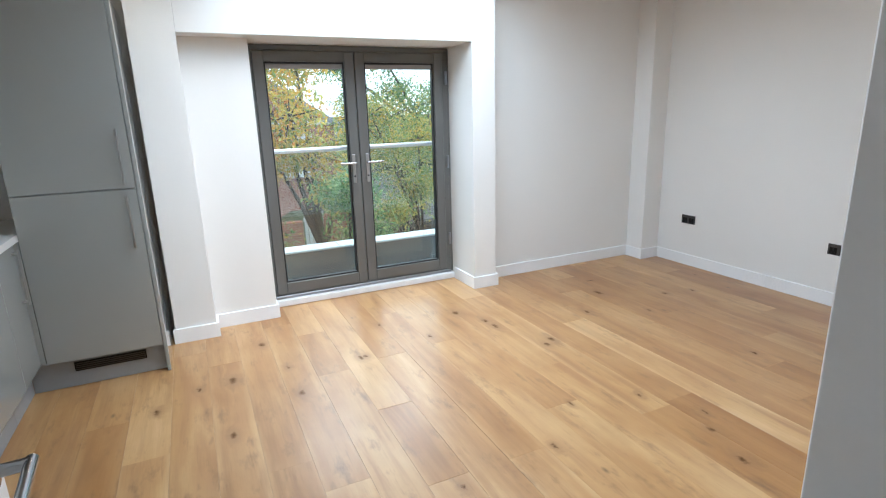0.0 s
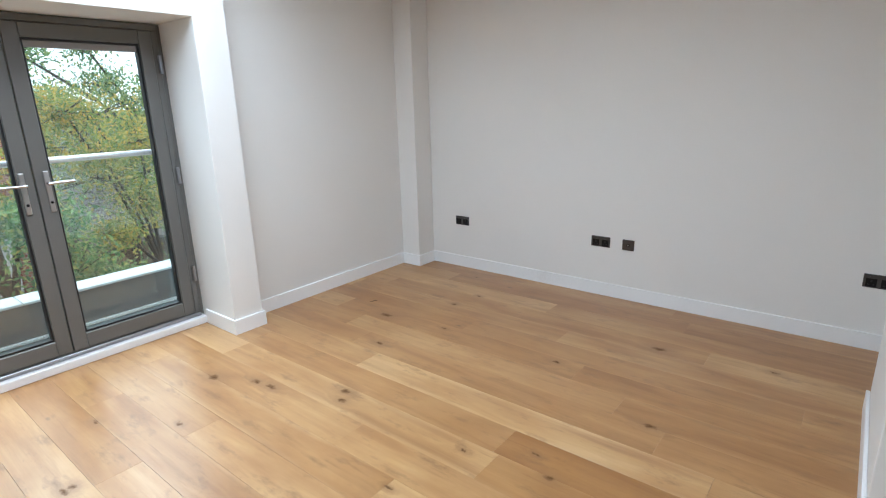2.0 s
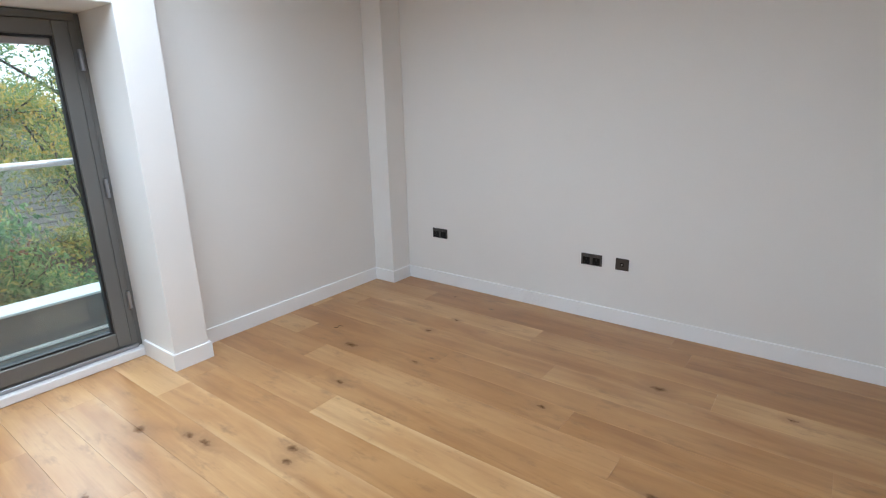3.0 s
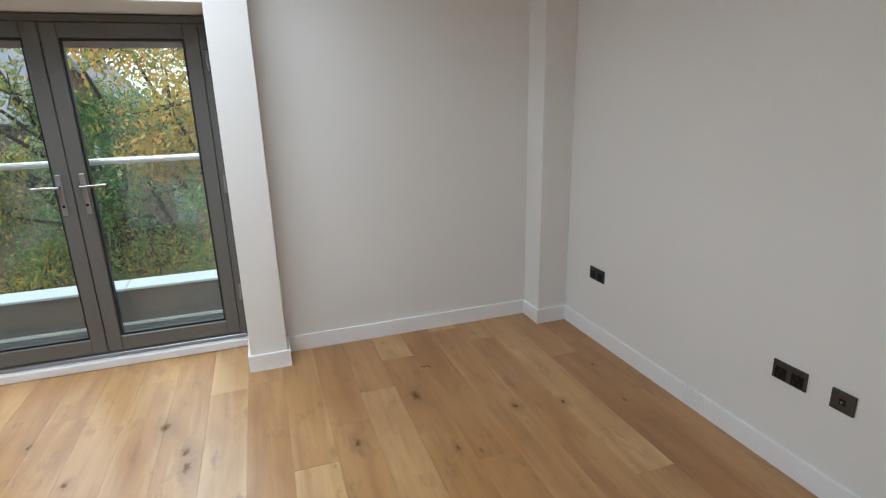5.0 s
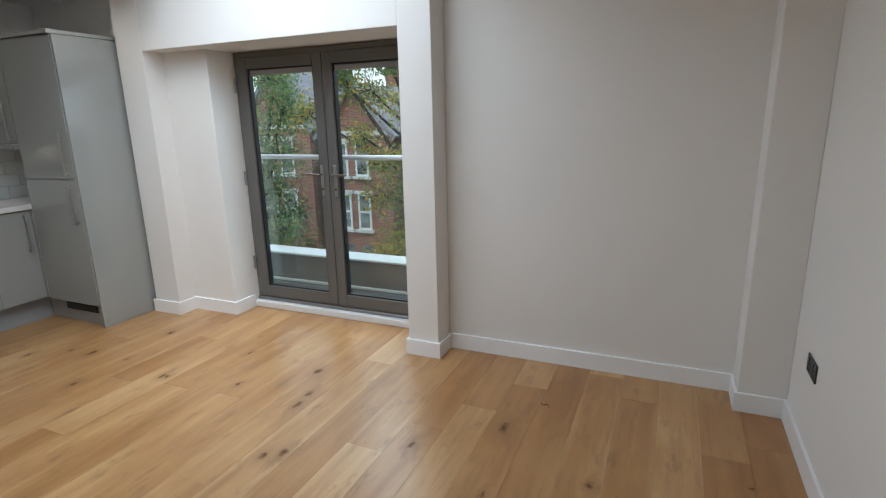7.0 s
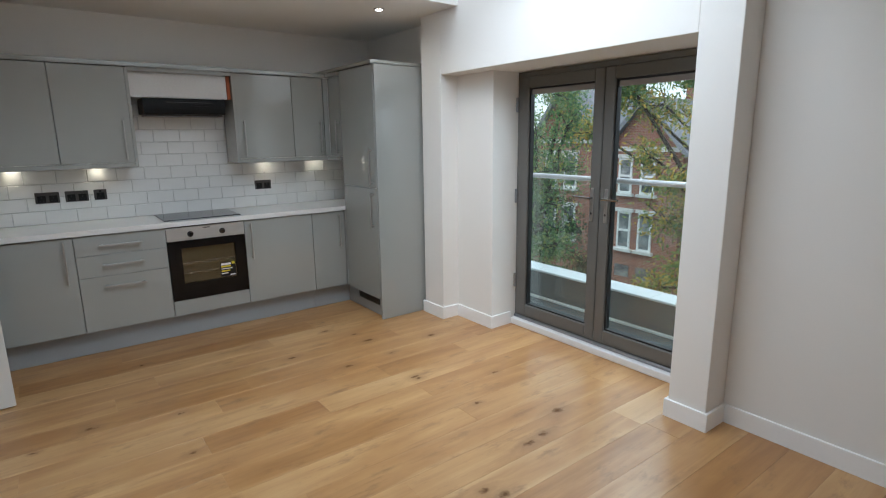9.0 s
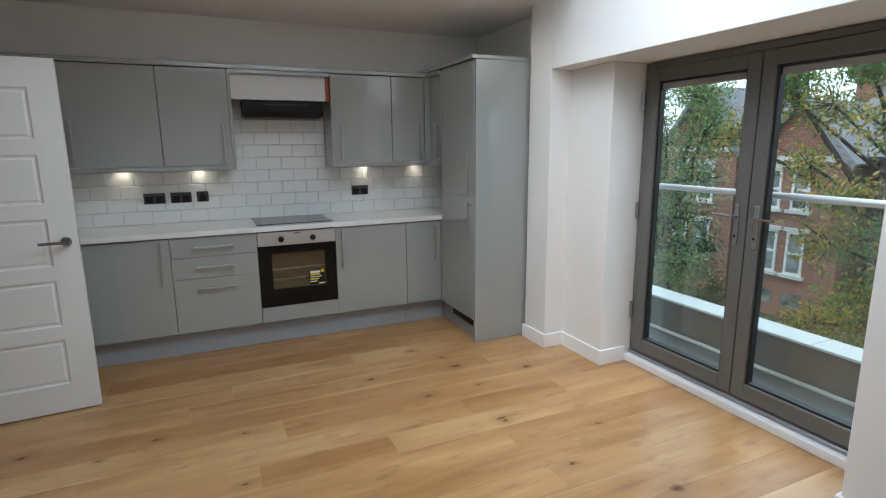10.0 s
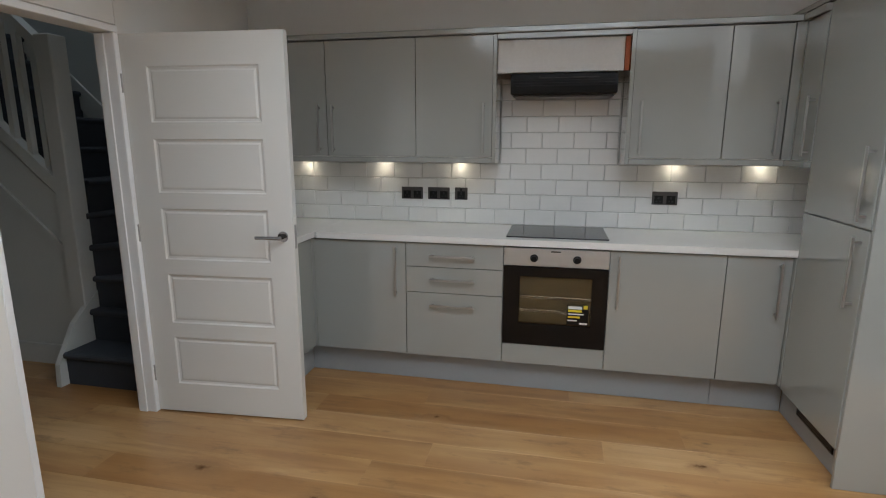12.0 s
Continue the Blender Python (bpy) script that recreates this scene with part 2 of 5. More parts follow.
def oak():
    n = Nodes("oak_board")
    co = n.coords()
    rnd = n.add("ShaderNodeObjectInfo").outputs["Random"]
    shift = n.add("ShaderNodeCombineXYZ", {0: n.math("MULTIPLY", rnd, 17.0), 1: n.math("MULTIPLY", rnd, 41.0)}).outputs[0]
    vec = n.add("ShaderNodeVectorMath", {0: co, 1: shift}, operation="ADD").outputs[0]
    pos = n.add("ShaderNodeNewGeometry").outputs["Position"]
    # knots: a dark core in a wider ring, drawn out along the board
    field = None
    ripple = n.add("ShaderNodeTexNoise", {"Vector": pos, "Scale": 24.0, "Detail": 5.0, "Roughness": 0.7}).outputs[1]
    # position + (noise - 0.5) * reach
    off = n.add("ShaderNodeVectorMath", {0: n.add("ShaderNodeVectorMath", {0: ripple, 1: (0.5, 0.5, 0.5)}, operation="SUBTRACT").outputs[0],
                                         1: (0.055, 0.1, 0)}, operation="MULTIPLY").outputs[0]
    warped = n.add("ShaderNodeVectorMath", {0: pos, 1: off}, operation="ADD").outputs[0]
    flat = n.scaled(warped, 1.0, 0.55, 0.0)
    for i, (kx, ky) in enumerate(KNOTS_A + KNOTS_B):
        d = n.add("ShaderNodeVectorMath", {0: flat, 1: (kx, ky * 0.55, 0)}, operation="DISTANCE").outputs["Value"]
        d = n.math("MULTIPLY", d, 0.8 + 0.13 * (i * 7 % 11))
        field = d if field is None else n.math("MINIMUM", field, d)
    core = n.math("SUBTRACT", 1.0, n.add("ShaderNodeMapRange", {0: field, 1: 0.003, 2: 0.023}).outputs[0])
    halo = n.math("SUBTRACT", 1.0, n.add("ShaderNodeMapRange", {0: field, 1: 0.012, 2: 0.085}).outputs[0])
    # small pips between them
    vor = n.add("ShaderNodeTexVoronoi", {"Vector": n.scaled(vec, 1.0, 0.45, 1.0), "Scale": 3.4, "Randomness": 1.0})
    pip = n.math("MULTIPLY", n.math("SUBTRACT", 1.0, n.add("ShaderNodeMapRange", {0: vor.outputs["Distance"], 1: 0.012, 2: 0.05}).outputs[0]),
                 n.math("GREATER_THAN", n.add("ShaderNodeSeparateColor", {0: vor.outputs["Color"]}).outputs[0], 0.5))
    # grain: soft broad figure bent round the knots, pale sapwood along some edges, then fine fibres
    bow = n.add("ShaderNodeCombineXYZ", {0: n.math("MULTIPLY", halo, 0.06)}).outputs[0]
    bands = n.add("ShaderNodeTexNoise", {"Vector": n.scaled(n.add("ShaderNodeVectorMath", {0: vec, 1: bow}, operation="ADD").outputs[0], 8.0, 0.85, 1.0),
                                         "Scale": 1.0, "Detail": 3.5, "Roughness": 0.5, "Distortion": 1.1}).outputs[0]
    fibre = n.noise(n.scaled(vec, 150.0, 6.0, 1.0), 1.0, 3.0, 0.6)
    cloud = n.noise(n.scaled(vec, 5.5, 2.6, 1.0), 1.0, 5.0, 0.62)
    patch = n.noise(n.scaled(vec, 1.6, 0.7, 1.0), 1.0, 2.0)
    base = n.ramp(bands, [(0.28, (0.305, 0.150, 0.054)), (0.42, (0.375, 0.203, 0.079)), (0.58, (0.425, 0.245, 0.102)), (0.76, (0.490, 0.305, 0.145))])
    base = n.mix(n.math("MULTIPLY", n.math("SUBTRACT", cloud, 0.44, True), 2.0), base, (0.305, 0.152, 0.052))
    base = n.mix(n.math("MULTIPLY", n.math("SUBTRACT", patch, 0.45, True), 1.9), base, (0.58, 0.40, 0.21))
    edge = n.math("ABSOLUTE", n.add("ShaderNodeSeparateXYZ", {0: co}).outputs[0])
    wander = n.noise(n.scaled(vec, 0.5, 1.3, 1.0), 1.0, 2.0)
    sap = n.math("MULTIPLY", n.add("ShaderNodeMapRange", {0: n.math("ADD", edge, n.math("MULTIPLY", wander, 0.09)), 1: 0.118, 2: 0.142}).outputs[0], n.math("GREATER_THAN", n.math("FRACT", n.math("MULTIPLY", rnd, 7.3)), 0.45))
    base = n.mix(n.math("MULTIPLY", sap, 0.18), base, (0.66, 0.50, 0.31))
    base = n.mix(n.math("MULTIPLY", n.math("SUBTRACT", fibre, 0.45, True), 0.45), base, (0.26, 0.135, 0.052))
    streak = n.noise(n.scaled(vec, 42.0, 2.6, 1.0), 1.0, 4.0, 0.65)
    base = n.mix(n.math("MULTIPLY", n.math("SUBTRACT", streak, 0.6, True), 4.0, True), base, (0.24, 0.115, 0.042))
    flame = n.noise(n.scaled(n.add("ShaderNodeVectorMath", {0: vec, 1: bow}, operation="ADD").outputs[0], 13.0, 0.9, 1.0), 1.0, 4.0, 0.6)
    base = n.mix(n.math("MULTIPLY", n.math("SUBTRACT", flame, 0.52, True), 3.2, True), base, (0.27, 0.135, 0.052))
    own = n.add("ShaderNodeSeparateColor", {0: n.add("ShaderNodeObjectInfo").outputs["Color"]}).outputs[0]
    tone = n.ramp(own, [(0.0, (0.87, 0.71, 0.50)), (0.3, (0.99, 0.875, 0.70)), (0.65, (1.10, 1.035, 0.925)), (1.0, (1.27, 1.28, 1.25))])
    base = n.mix(1.0, base, tone, "MULTIPLY")
    base = n.mix(n.math("MULTIPLY", n.math("POWER", halo, 1.5), 0.7), base, (0.25, 0.118, 0.042))
    base = n.mix(n.math("MULTIPLY", core, 0.8), base, (0.082, 0.038, 0.015))
    base = n.mix(n.math("MULTIPLY", pip, 0.8), base, (0.08, 0.04, 0.018))
    smudge = n.noise(n.scaled(vec, 11.0, 3.4, 1.0), 1.0, 5.0, 0.7)
    base = n.mix(n.math("MULTIPLY", n.math("SUBTRACT", smudge, 0.56, True), 4.5, True), base, (0.21, 0.105, 0.042))
    n.put(color=base, spec=n.math("SUBTRACT", 0.5, n.math("MULTIPLY", core, 0.35)), coat=n.math("SUBTRACT", 0.42, n.math("MULTIPLY", core, 0.35)), coat_rough=0.28)
    n.put(rough=n.math("ADD", n.ramp(n.math("ADD", n.math("MULTIPLY", fibre, 0.5), n.math("MULTIPLY", cloud, 0.5)), [(0.3, (0.29,) * 3), (0.7, (0.43,) * 3)]), n.math("MULTIPLY", core, 0.3)))
    n.put(normal=n.bump(n.math("SUBTRACT", n.math("ADD", n.math("MULTIPLY", fibre, 0.6), n.math("MULTIPLY", bands, 0.3)), n.math("MULTIPLY", core, 0.6)), 0.22, 0.001))
    return n.mat


M_OAK = oak()
M_GAP = plain("board_joint", (0.27, 0.155, 0.07), 0.8, wear=0.2)


def brick(name, a, b, mortar):
    n = Nodes(name)
    sep = n.add("ShaderNodeSeparateXYZ", {0: n.coords()})
    flat = n.add("ShaderNodeCombineXYZ", {0: n.math("ADD", sep.outputs[0], sep.outputs[1]), 1: sep.outputs[2]}).outputs[0]
    tex = n.add("ShaderNodeTexBrick", {"Vector": flat, "Color1": (*a, 1), "Color2": (*b, 1), "Mortar": (*mortar, 1), "Scale": 1.0,
                                       "Mortar Size": 0.011, "Brick Width": 0.225, "Row Height": 0.075})
    stain = n.noise(n.coords(), 0.6, 4.0)
    n.put(color=n.mix(n.math("MULTIPLY", stain, 0.5), tex.outputs[0], tuple(c * 0.45 for c in a)), rough=0.85)
    n.put(normal=n.bump(tex.outputs[1], -0.4, 0.01))
    return n.mat


M_BRICK = brick("red_brick", (0.36, 0.115, 0.06), (0.22, 0.068, 0.042), (0.40, 0.33, 0.28))
M_BRICK_BROWN = brick("brown_brick", (0.20, 0.125, 0.085), (0.15, 0.092, 0.065), (0.2, 0.17, 0.14))


def leaf(name, stops):
    n = Nodes(name)
    rnd = n.add("ShaderNodeNewGeometry").outputs["Random Per Island"]
    col = n.ramp(rnd, stops)
    mott = n.noise(n.coords(), 30.0, 2.0)
    col = n.mix(n.math("MULTIPLY", mott, 0.2), col, (0.07, 0.085, 0.02))
    n.put(color=col, rough=0.55)
    trans = n.add("ShaderNodeBsdfTranslucent", {0: col})
    both = n.add("ShaderNodeMixShader", {0: 0.45, 1: n.bsdf.outputs[0], 2: trans.outputs[0]})
    n.tree.links.new(both.outputs[0], n.tree.nodes["Material Output"].inputs[0])
    return n.mat


M_LEAF_YELLOW = leaf("autumn_leaf", [(0.0, (0.20, 0.30, 0.08)), (0.25, (0.42, 0.44, 0.11)), (0.5, (0.70, 0.55, 0.10)), (0.85, (0.75, 0.46, 0.08)), (1.0, (0.68, 0.27, 0.05))])
M_LEAF_MIXED = leaf("turning_leaf", [(0.0, (0.10, 0.22, 0.08)), (0.55, (0.20, 0.37, 0.13)), (0.85, (0.32, 0.46, 0.13)), (1.0, (0.75, 0.50, 0.06))])
M_LEAF_LIGHT = leaf("pale_autumn_leaf", [(0.0, (0.15, 0.26, 0.08)), (0.45, (0.34, 0.42, 0.12)), (0.7, (0.60, 0.52, 0.12)), (1.0, (0.74, 0.48, 0.09))])
M_LEAF_GREEN = leaf("green_leaf", [(0.0, (0.08, 0.19, 0.08)), (0.5, (0.19, 0.36, 0.14)), (0.82, (0.33, 0.48, 0.18)), (1.0, (0.60, 0.54, 0.14))])
M_LEAF_DARK = leaf("dark_leaf", [(0.0, (0.02, 0.045, 0.024)), (0.6, (0.04, 0.08, 0.038)), (1.0, (0.085, 0.12, 0.05))])


def ground_mat():
    n = Nodes("garden_ground")
    co = n.coords()
    n.put(color=n.ramp(n.math("ADD", n.math("MULTIPLY", n.noise(co, 0.25), 0.6), n.math("MULTIPLY", n.noise(co, 6.0), 0.4)),
                       [(0.35, (0.035, 0.045, 0.02)), (0.5, (0.06, 0.075, 0.03)), (0.65, (0.085, 0.075, 0.055))]), rough=0.95)
    n.put(normal=n.bump(n.noise(co, 14.0), 0.6, 0.03))
    return n.mat


M_GROUND = ground_mat()
M_ASPHALT = plain("asphalt", (0.05, 0.05, 0.052), 0.85, wear=0.3, grain=60, bump=0.4)

# ---- mesh helpers ----


def box(bm, x0, x1, y0, y1, z0, z1, bevel=0.0, seg=1):
    """A box between two corners, added to bm, with bevelled edges."""
    made = bmesh.ops.create_cube(bm, size=1.0)["verts"]
    for v in made:
        v.co = Vector(((x0 + x1) / 2 + v.co.x * (x1 - x0), (y0 + y1) / 2 + v.co.y * (y1 - y0), (z0 + z1) / 2 + v.co.z * (z1 - z0)))
    if bevel:
        bmesh.ops.bevel(bm, geom=list({e for v in made for e in v.link_edges}), offset=bevel, segments=seg, affect="EDGES", profile=0.5)
    return bm


def boxed(*spans, bevel=0.0, seg=1):
    bm = bmesh.new()
    for s in spans:
        box(bm, *s, bevel=bevel, seg=seg)
    return bm


def rod(bm, a, b, r0, r1=None, sides=12):
    """A round bar from a to b."""
    a, b = Vector(a), Vector(b)
    m = Matrix.Translation((a + b) / 2) @ (b - a).to_track_quat("Z", "Y").to_matrix().to_4x4()
    bmesh.ops.create_cone(bm, cap_ends=True, segments=sides, radius1=r0, radius2=r0 if r1 is None else r1, depth=(b - a).length, matrix=m)
    return bm


def rods(*bars, sides=12):
    bm = bmesh.new()
    for s in bars:
        rod(bm, *s, sides=sides)
    return bm


def slab(bm, corners, height):
    """A flat prism: corners in the plan, between two heights."""
    z0, z1 = height
    low = [bm.verts.new((x, y, z0)) for x, y in corners]
    top = [bm.verts.new((x, y, z1)) for x, y in corners]
    bm.faces.new(top), bm.faces.new(low[::-1])
    for i in range(len(corners)):
        j = (i + 1) % len(corners)
        bm.faces.new((low[i], low[j], top[j], top[i]))
    return bm


def finish(name, bm, material, smooth=False):
    me = bpy.data.meshes.new(name)
    bmesh.ops.recalc_face_normals(bm, faces=bm.faces[:])
    bm.to_mesh(me)
    bm.free()
    me.materials.append(material)
    if smooth:
        for p in me.polygons:
            p.use_smooth = True
        me.set_sharp_from_angle(angle=radians(35))
    return me


def solid(name, bm, material, label="", category="", kind="", group="", smooth=False):
    """A top-level thing of one mesh."""
    return tagged(new(name, finish(name, bm, material, smooth)), label, category, group, kind)


def thing(name, label, category, m=None, group="", kind=""):
    """A top-level thing that carries parts."""
    ob = new(name)
    ob.empty_display_size = 0.05
    if m is not None:
        ob.matrix_world = m
    return tagged(ob, label, category, group, kind)


def part(name, bm, material, parent, label="", smooth=False):
    ob = new(name, finish(name, bm, material, smooth))
    ob.parent = parent
    return tagged(ob, label) if label else ob


# ---- the room's shell ----
CEIL = 2.5
NY, PY = 4.055, 3.865          # north wall, front of its piers
WX, EX = -1.52, 4.17           # west and east wall
HEAD = 2.03                    # soffit of the door recess
T = 2.75                       # top of the walls

solid("wall_north", boxed((WX - 0.12, -0.315, NY, 4.42, -0.3, T), (-0.315, -0.048, PY, 4.42, -0.3, T), (-0.048, 0.39, 4.03, 4.42, -0.3, HEAD),
                          (2.04, 2.252, PY, 4.42, -0.3, T), (2.252, EX + 0.12, NY, 4.42, -0.3, T), (-0.048, 2.04, PY, 4.42, HEAD, T),
                          (0.39, 2.04, 4.24, 4.42, -0.3, 0.0), bevel=0.003), M_WALL,
      "white painted window wall with two piers and a door recess", "wall", "structure")
solid("wall_west", boxed((WX - 0.12, WX, 0.08, NY, -0.3, T)), M_WALL, "white painted wall behind the kitchen units", "wall", "structure")
solid("wall_east", boxed((EX, EX + 0.12, 0.2, NY, -0.3, T), (3.95, EX, 3.845, NY, -0.3, T), bevel=0.003), M_WALL,
      "plain white painted wall with a boxed-in corner column", "wall", "structure")
solid("wall_south", boxed((0.545, 2.45, -0.035, 0.28, -0.3, T), (2.45, 3.35, -0.035, 0.455, -0.3, T), (3.35, EX + 0.12, -0.035, 0.375, -0.3, T),
                          (WX - 0.12, -0.335, -0.035, 0.08, -0.3, T), (-0.335, 0.545, -0.035, 0.08, 2.03, T), bevel=0.003), M_WALL,
      "white painted wall with the open doorway to the hall", "wall", "structure")
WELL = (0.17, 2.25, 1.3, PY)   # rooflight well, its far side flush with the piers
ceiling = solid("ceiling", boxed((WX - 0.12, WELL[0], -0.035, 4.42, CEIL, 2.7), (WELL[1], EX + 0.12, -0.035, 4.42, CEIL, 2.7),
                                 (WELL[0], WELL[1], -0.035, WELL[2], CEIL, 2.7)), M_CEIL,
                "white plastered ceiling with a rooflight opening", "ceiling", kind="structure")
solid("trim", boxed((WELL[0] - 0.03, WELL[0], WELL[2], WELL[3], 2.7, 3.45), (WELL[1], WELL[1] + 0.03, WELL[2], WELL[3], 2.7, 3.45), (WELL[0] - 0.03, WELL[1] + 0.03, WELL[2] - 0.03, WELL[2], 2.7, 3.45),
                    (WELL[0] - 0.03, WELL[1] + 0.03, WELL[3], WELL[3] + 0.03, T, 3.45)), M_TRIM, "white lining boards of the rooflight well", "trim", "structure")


def baseboard(x0, x1, y0, y1):
    """One length of skirting, chamfered along its top edge."""
    bm = bmesh.new()
    box(bm, x0, x1, y0, y1, 0.0, 0.104)
    top = [e for e in bm.edges if all(v.co.z > 0.1 for v in e.verts)]
    bmesh.ops.bevel(bm, geom=top, offset=0.004, segments=2, affect="EDGES", profile=0.5)
    solid("baseboard", bm, M_TRIM, "white painted skirting board along the wall", "skirting", "structure")


S = 0.016
for span in [(-0.315 - 0.014, -0.048 + S, PY - S, PY), (-0.048, -0.048 + S, PY, 4.03 - S), (-0.048, 0.39 + S, 4.03 - S, 4.03), (0.39, 0.39 + S, 4.03, 4.235),
             (2.04 - S, 2.252 + S, PY - S, PY), (2.04 - S, 2.04, PY, 4.235), (2.252, 2.252 + S, PY, NY - S), (2.252, 3.95 - S, NY - S, NY),
             (3.95 - S, 3.95, 3.845, NY), (3.95 - S, EX - S, 3.845 - S, 3.845), (EX - S, EX, 0.375 + S, 3.845),
             (3.35, EX, 0.375, 0.375 + S), (2.45, 3.35 + S, 0.455, 0.455 + S), (0.545, 2.45 - S, 0.28, 0.28 + S), (2.45 - S, 2.45, 0.28, 0.455 + S)]:
    baseboard(*span)

# ---- glazed doors in the recess ----
FY = 4.285                     # inner face of the frame
solid("window_sill", boxed((0.395, 2.036, FY - 0.05, FY + 0.06, 0.0, 0.052), bevel=0.006, seg=2), M_SILL,
      "white painted threshold board below the glazed doors", "sill", "structure")


def french_doors():
    d = thing("french_door", "pair of grey aluminium glazed doors, both shut", "glazed door", pose(1.205, FY, 0.055), kind="structure")
    w, h = 0.808, 1.97
    part("frame", boxed((-w, w, 0.004, 0.075, 0.0, 0.032), (-w, w, 0.004, 0.075, h - 0.04, h), (-w, -w + 0.038, 0.004, 0.075, 0.032, h - 0.04), (w - 0.038, w, 0.004, 0.075, 0.032, h - 0.04), (w, w + 0.0265, 0.01, 0.075, 0, h), (-w - 0.0065, -w, 0.01, 0.075, 0, h), bevel=0.003), M_FRAME, d)
    part("threshold", boxed((-w + 0.002, w - 0.002, -0.012, 0.0035, 0.0, 0.022), bevel=0.002), M_THRESHOLD, d, "bare metal threshold strip")
    for side in (-1, 1):
        x0, x1 = (-w + 0.04, -0.003) if side < 0 else (0.003, w - 0.04)
        z0, z1, s = 0.034, h - 0.042, 0.078
        leaf_ob = part("leaf", boxed((x0, x0 + s, -0.004, 0.062, z0, z1), (x1 - s, x1, -0.004, 0.062, z0, z1), (x0 + s, x1 - s, -0.004, 0.062, z0, z0 + s + 0.014), (x0 + s, x1 - s, -0.004, 0.062, z1 - s, z1), bevel=0.004), M_FRAME, d)
        gx0, gx1, gz0, gz1 = x0 + s, x1 - s, z0 + s + 0.014, z1 - s
        b = 0.012
        part("gasket", boxed((gx0, gx0 + b, 0.012, 0.05, gz0, gz1), (gx1 - b, gx1, 0.012, 0.05, gz0, gz1), (gx0 + b, gx1 - b, 0.012, 0.05, gz0, gz0 + b), (gx0 + b, gx1 - b, 0.012, 0.05, gz1 - b, gz1)), M_FRAME_DARK, leaf_ob)
        part("blind_cassette", boxed((gx0 + b, gx1 - b, 0.02, 0.034, gz1 - 0.05, gz1 - 0.0125), bevel=0.003), M_CASSETTE, leaf_ob, "slim grey blind cassette at the top of the pane")
        pane = part("pane", boxed((gx0 + b * 0.5, gx1 - b * 0.5, 0.036, 0.042, gz0 + b * 0.5, gz1 - b * 0.5)), M_GLASS, leaf_ob, "clear glass")
        pane.visible_shadow = False
        hx = -0.058 if side < 0 else 0.058
        plate = part("handle_plate", boxed((hx - 0.014, hx + 0.014, -0.014, -0.004, 0.90, 1.135), bevel=0.005, seg=2), M_STEEL, leaf_ob, "satin steel handle plate")
        bm = rods(((hx, -0.012, 1.065), (hx, -0.052, 1.065), 0.009), ((hx - side * 0.008, -0.05, 1.065), (hx + side * 0.122, -0.052, 1.067), 0.0088), sides=14)
        part("lever", bm, M_CHROME, plate, "chrome lever", smooth=True)
        part("keyhole", rods(((hx, -0.0135, 0.955), (hx, -0.0155, 0.955), 0.008)), M_BLACK, plate)
        ex = -w + 0.02 if side < 0 else w - 0.02
        for hz in (0.32, 1.02, 1.73):
            part("hinge", rods(((ex + side * 0.011, -0.012, hz - 0.055), (ex + side * 0.011, -0.012, hz + 0.055), 0.0115)), M_THRESHOLD, d, "grey hinge barrel", smooth=True)
    return d


french_doors()

# ---- balustrade and parapet outside ----
bal = thing("balustrade", "frameless glass balustrade with a polished steel handrail outside the doors", "balustrade", pose(1.2, 4.47, 0.0))
part("handrail", rods(((-1.25, 0, 1.232), (1.35, 0, 1.232), 0.019), sides=18), M_RAIL, bal, "polished steel handrail", smooth=True)
for gx0, gx1 in ((-1.25, -0.005), (0.005, 1.35)):
    g = part("glass_panel", boxed((gx0, gx1, -0.005, 0.005, -0.046, 1.212)), M_GLASS_RAIL, bal, "clear toughened glass")
    g.visible_shadow = False
for px in (-1.27, 1.37):
    part("post", boxed((px - 0.02, px + 0.02, -0.02, 0.02, -0.3, 1.21), bevel=0.004), M_COPING, bal)
solid("parapet", boxed((-3.2, 5.6, 5.085, 5.25, -0.6, 0.224), (-3.2, 5.6, 4.42, 5.085, -0.6, -0.05)), M_PARAPET, "dark grey membrane-faced parapet with its gutter", "parapet", "structure")
solid("parapet_coping", boxed((-3.2, 1.165, 5.05, 5.28, 0.226, 0.246), (1.17, 5.6, 5.05, 5.28, 0.226, 0.246), bevel=0.004), M_COPING, "pale metal coping along the parapet", "coping", "structure")
solid("flashing", boxed((-3.2, 5.6, 5.05, 5.083, -0.049, -0.03), bevel=0.003), M_SASH, "white flashing strip along the foot of the parapet", "flashing", "structure")
solid("facade", boxed((-9, WX - 0.125, 4.0, 4.42, -6.2, 3.4), (EX + 0.125, 8, 4.0, 4.42, -6.2, 3.4), (-9, 8, 4.0, 4.419, -6.2, -0.61), (WX - 0.12, EX + 0.12, 4.0, 4.42, T + 0.01, 3.4)), M_BRICK, "brick outside wall of the flats", "wall", "structure")

# ---- kitchen ----
FX = -0.975                    # face of the base units' doors


def bar_handle(parent, x, z0, z1, upright=True):
    """A square bar handle on two feet; the front of the door is at y = 0."""
    if upright:
        bm = boxed((x - 0.006, x + 0.006, -0.036, -0.026, z0, z1), bevel=0.0025, seg=2)
        for z in (z0 + 0.02, z1 - 0.02):
            box(bm, x - 0.005, x + 0.005, -0.027, 0.0, z - 0.005, z + 0.005)
    else:
        bm = boxed((z0, z1, -0.036, -0.026, x - 0.006, x + 0.006), bevel=0.0025, seg=2)
        for z in (z0 + 0.02, z1 - 0.02):
            box(bm, z - 0.005, z + 0.005, -0.027, 0.0, x - 0.005, x + 0.005)
    part("handle", bm, M_STEEL, parent, "brushed steel bar handle")


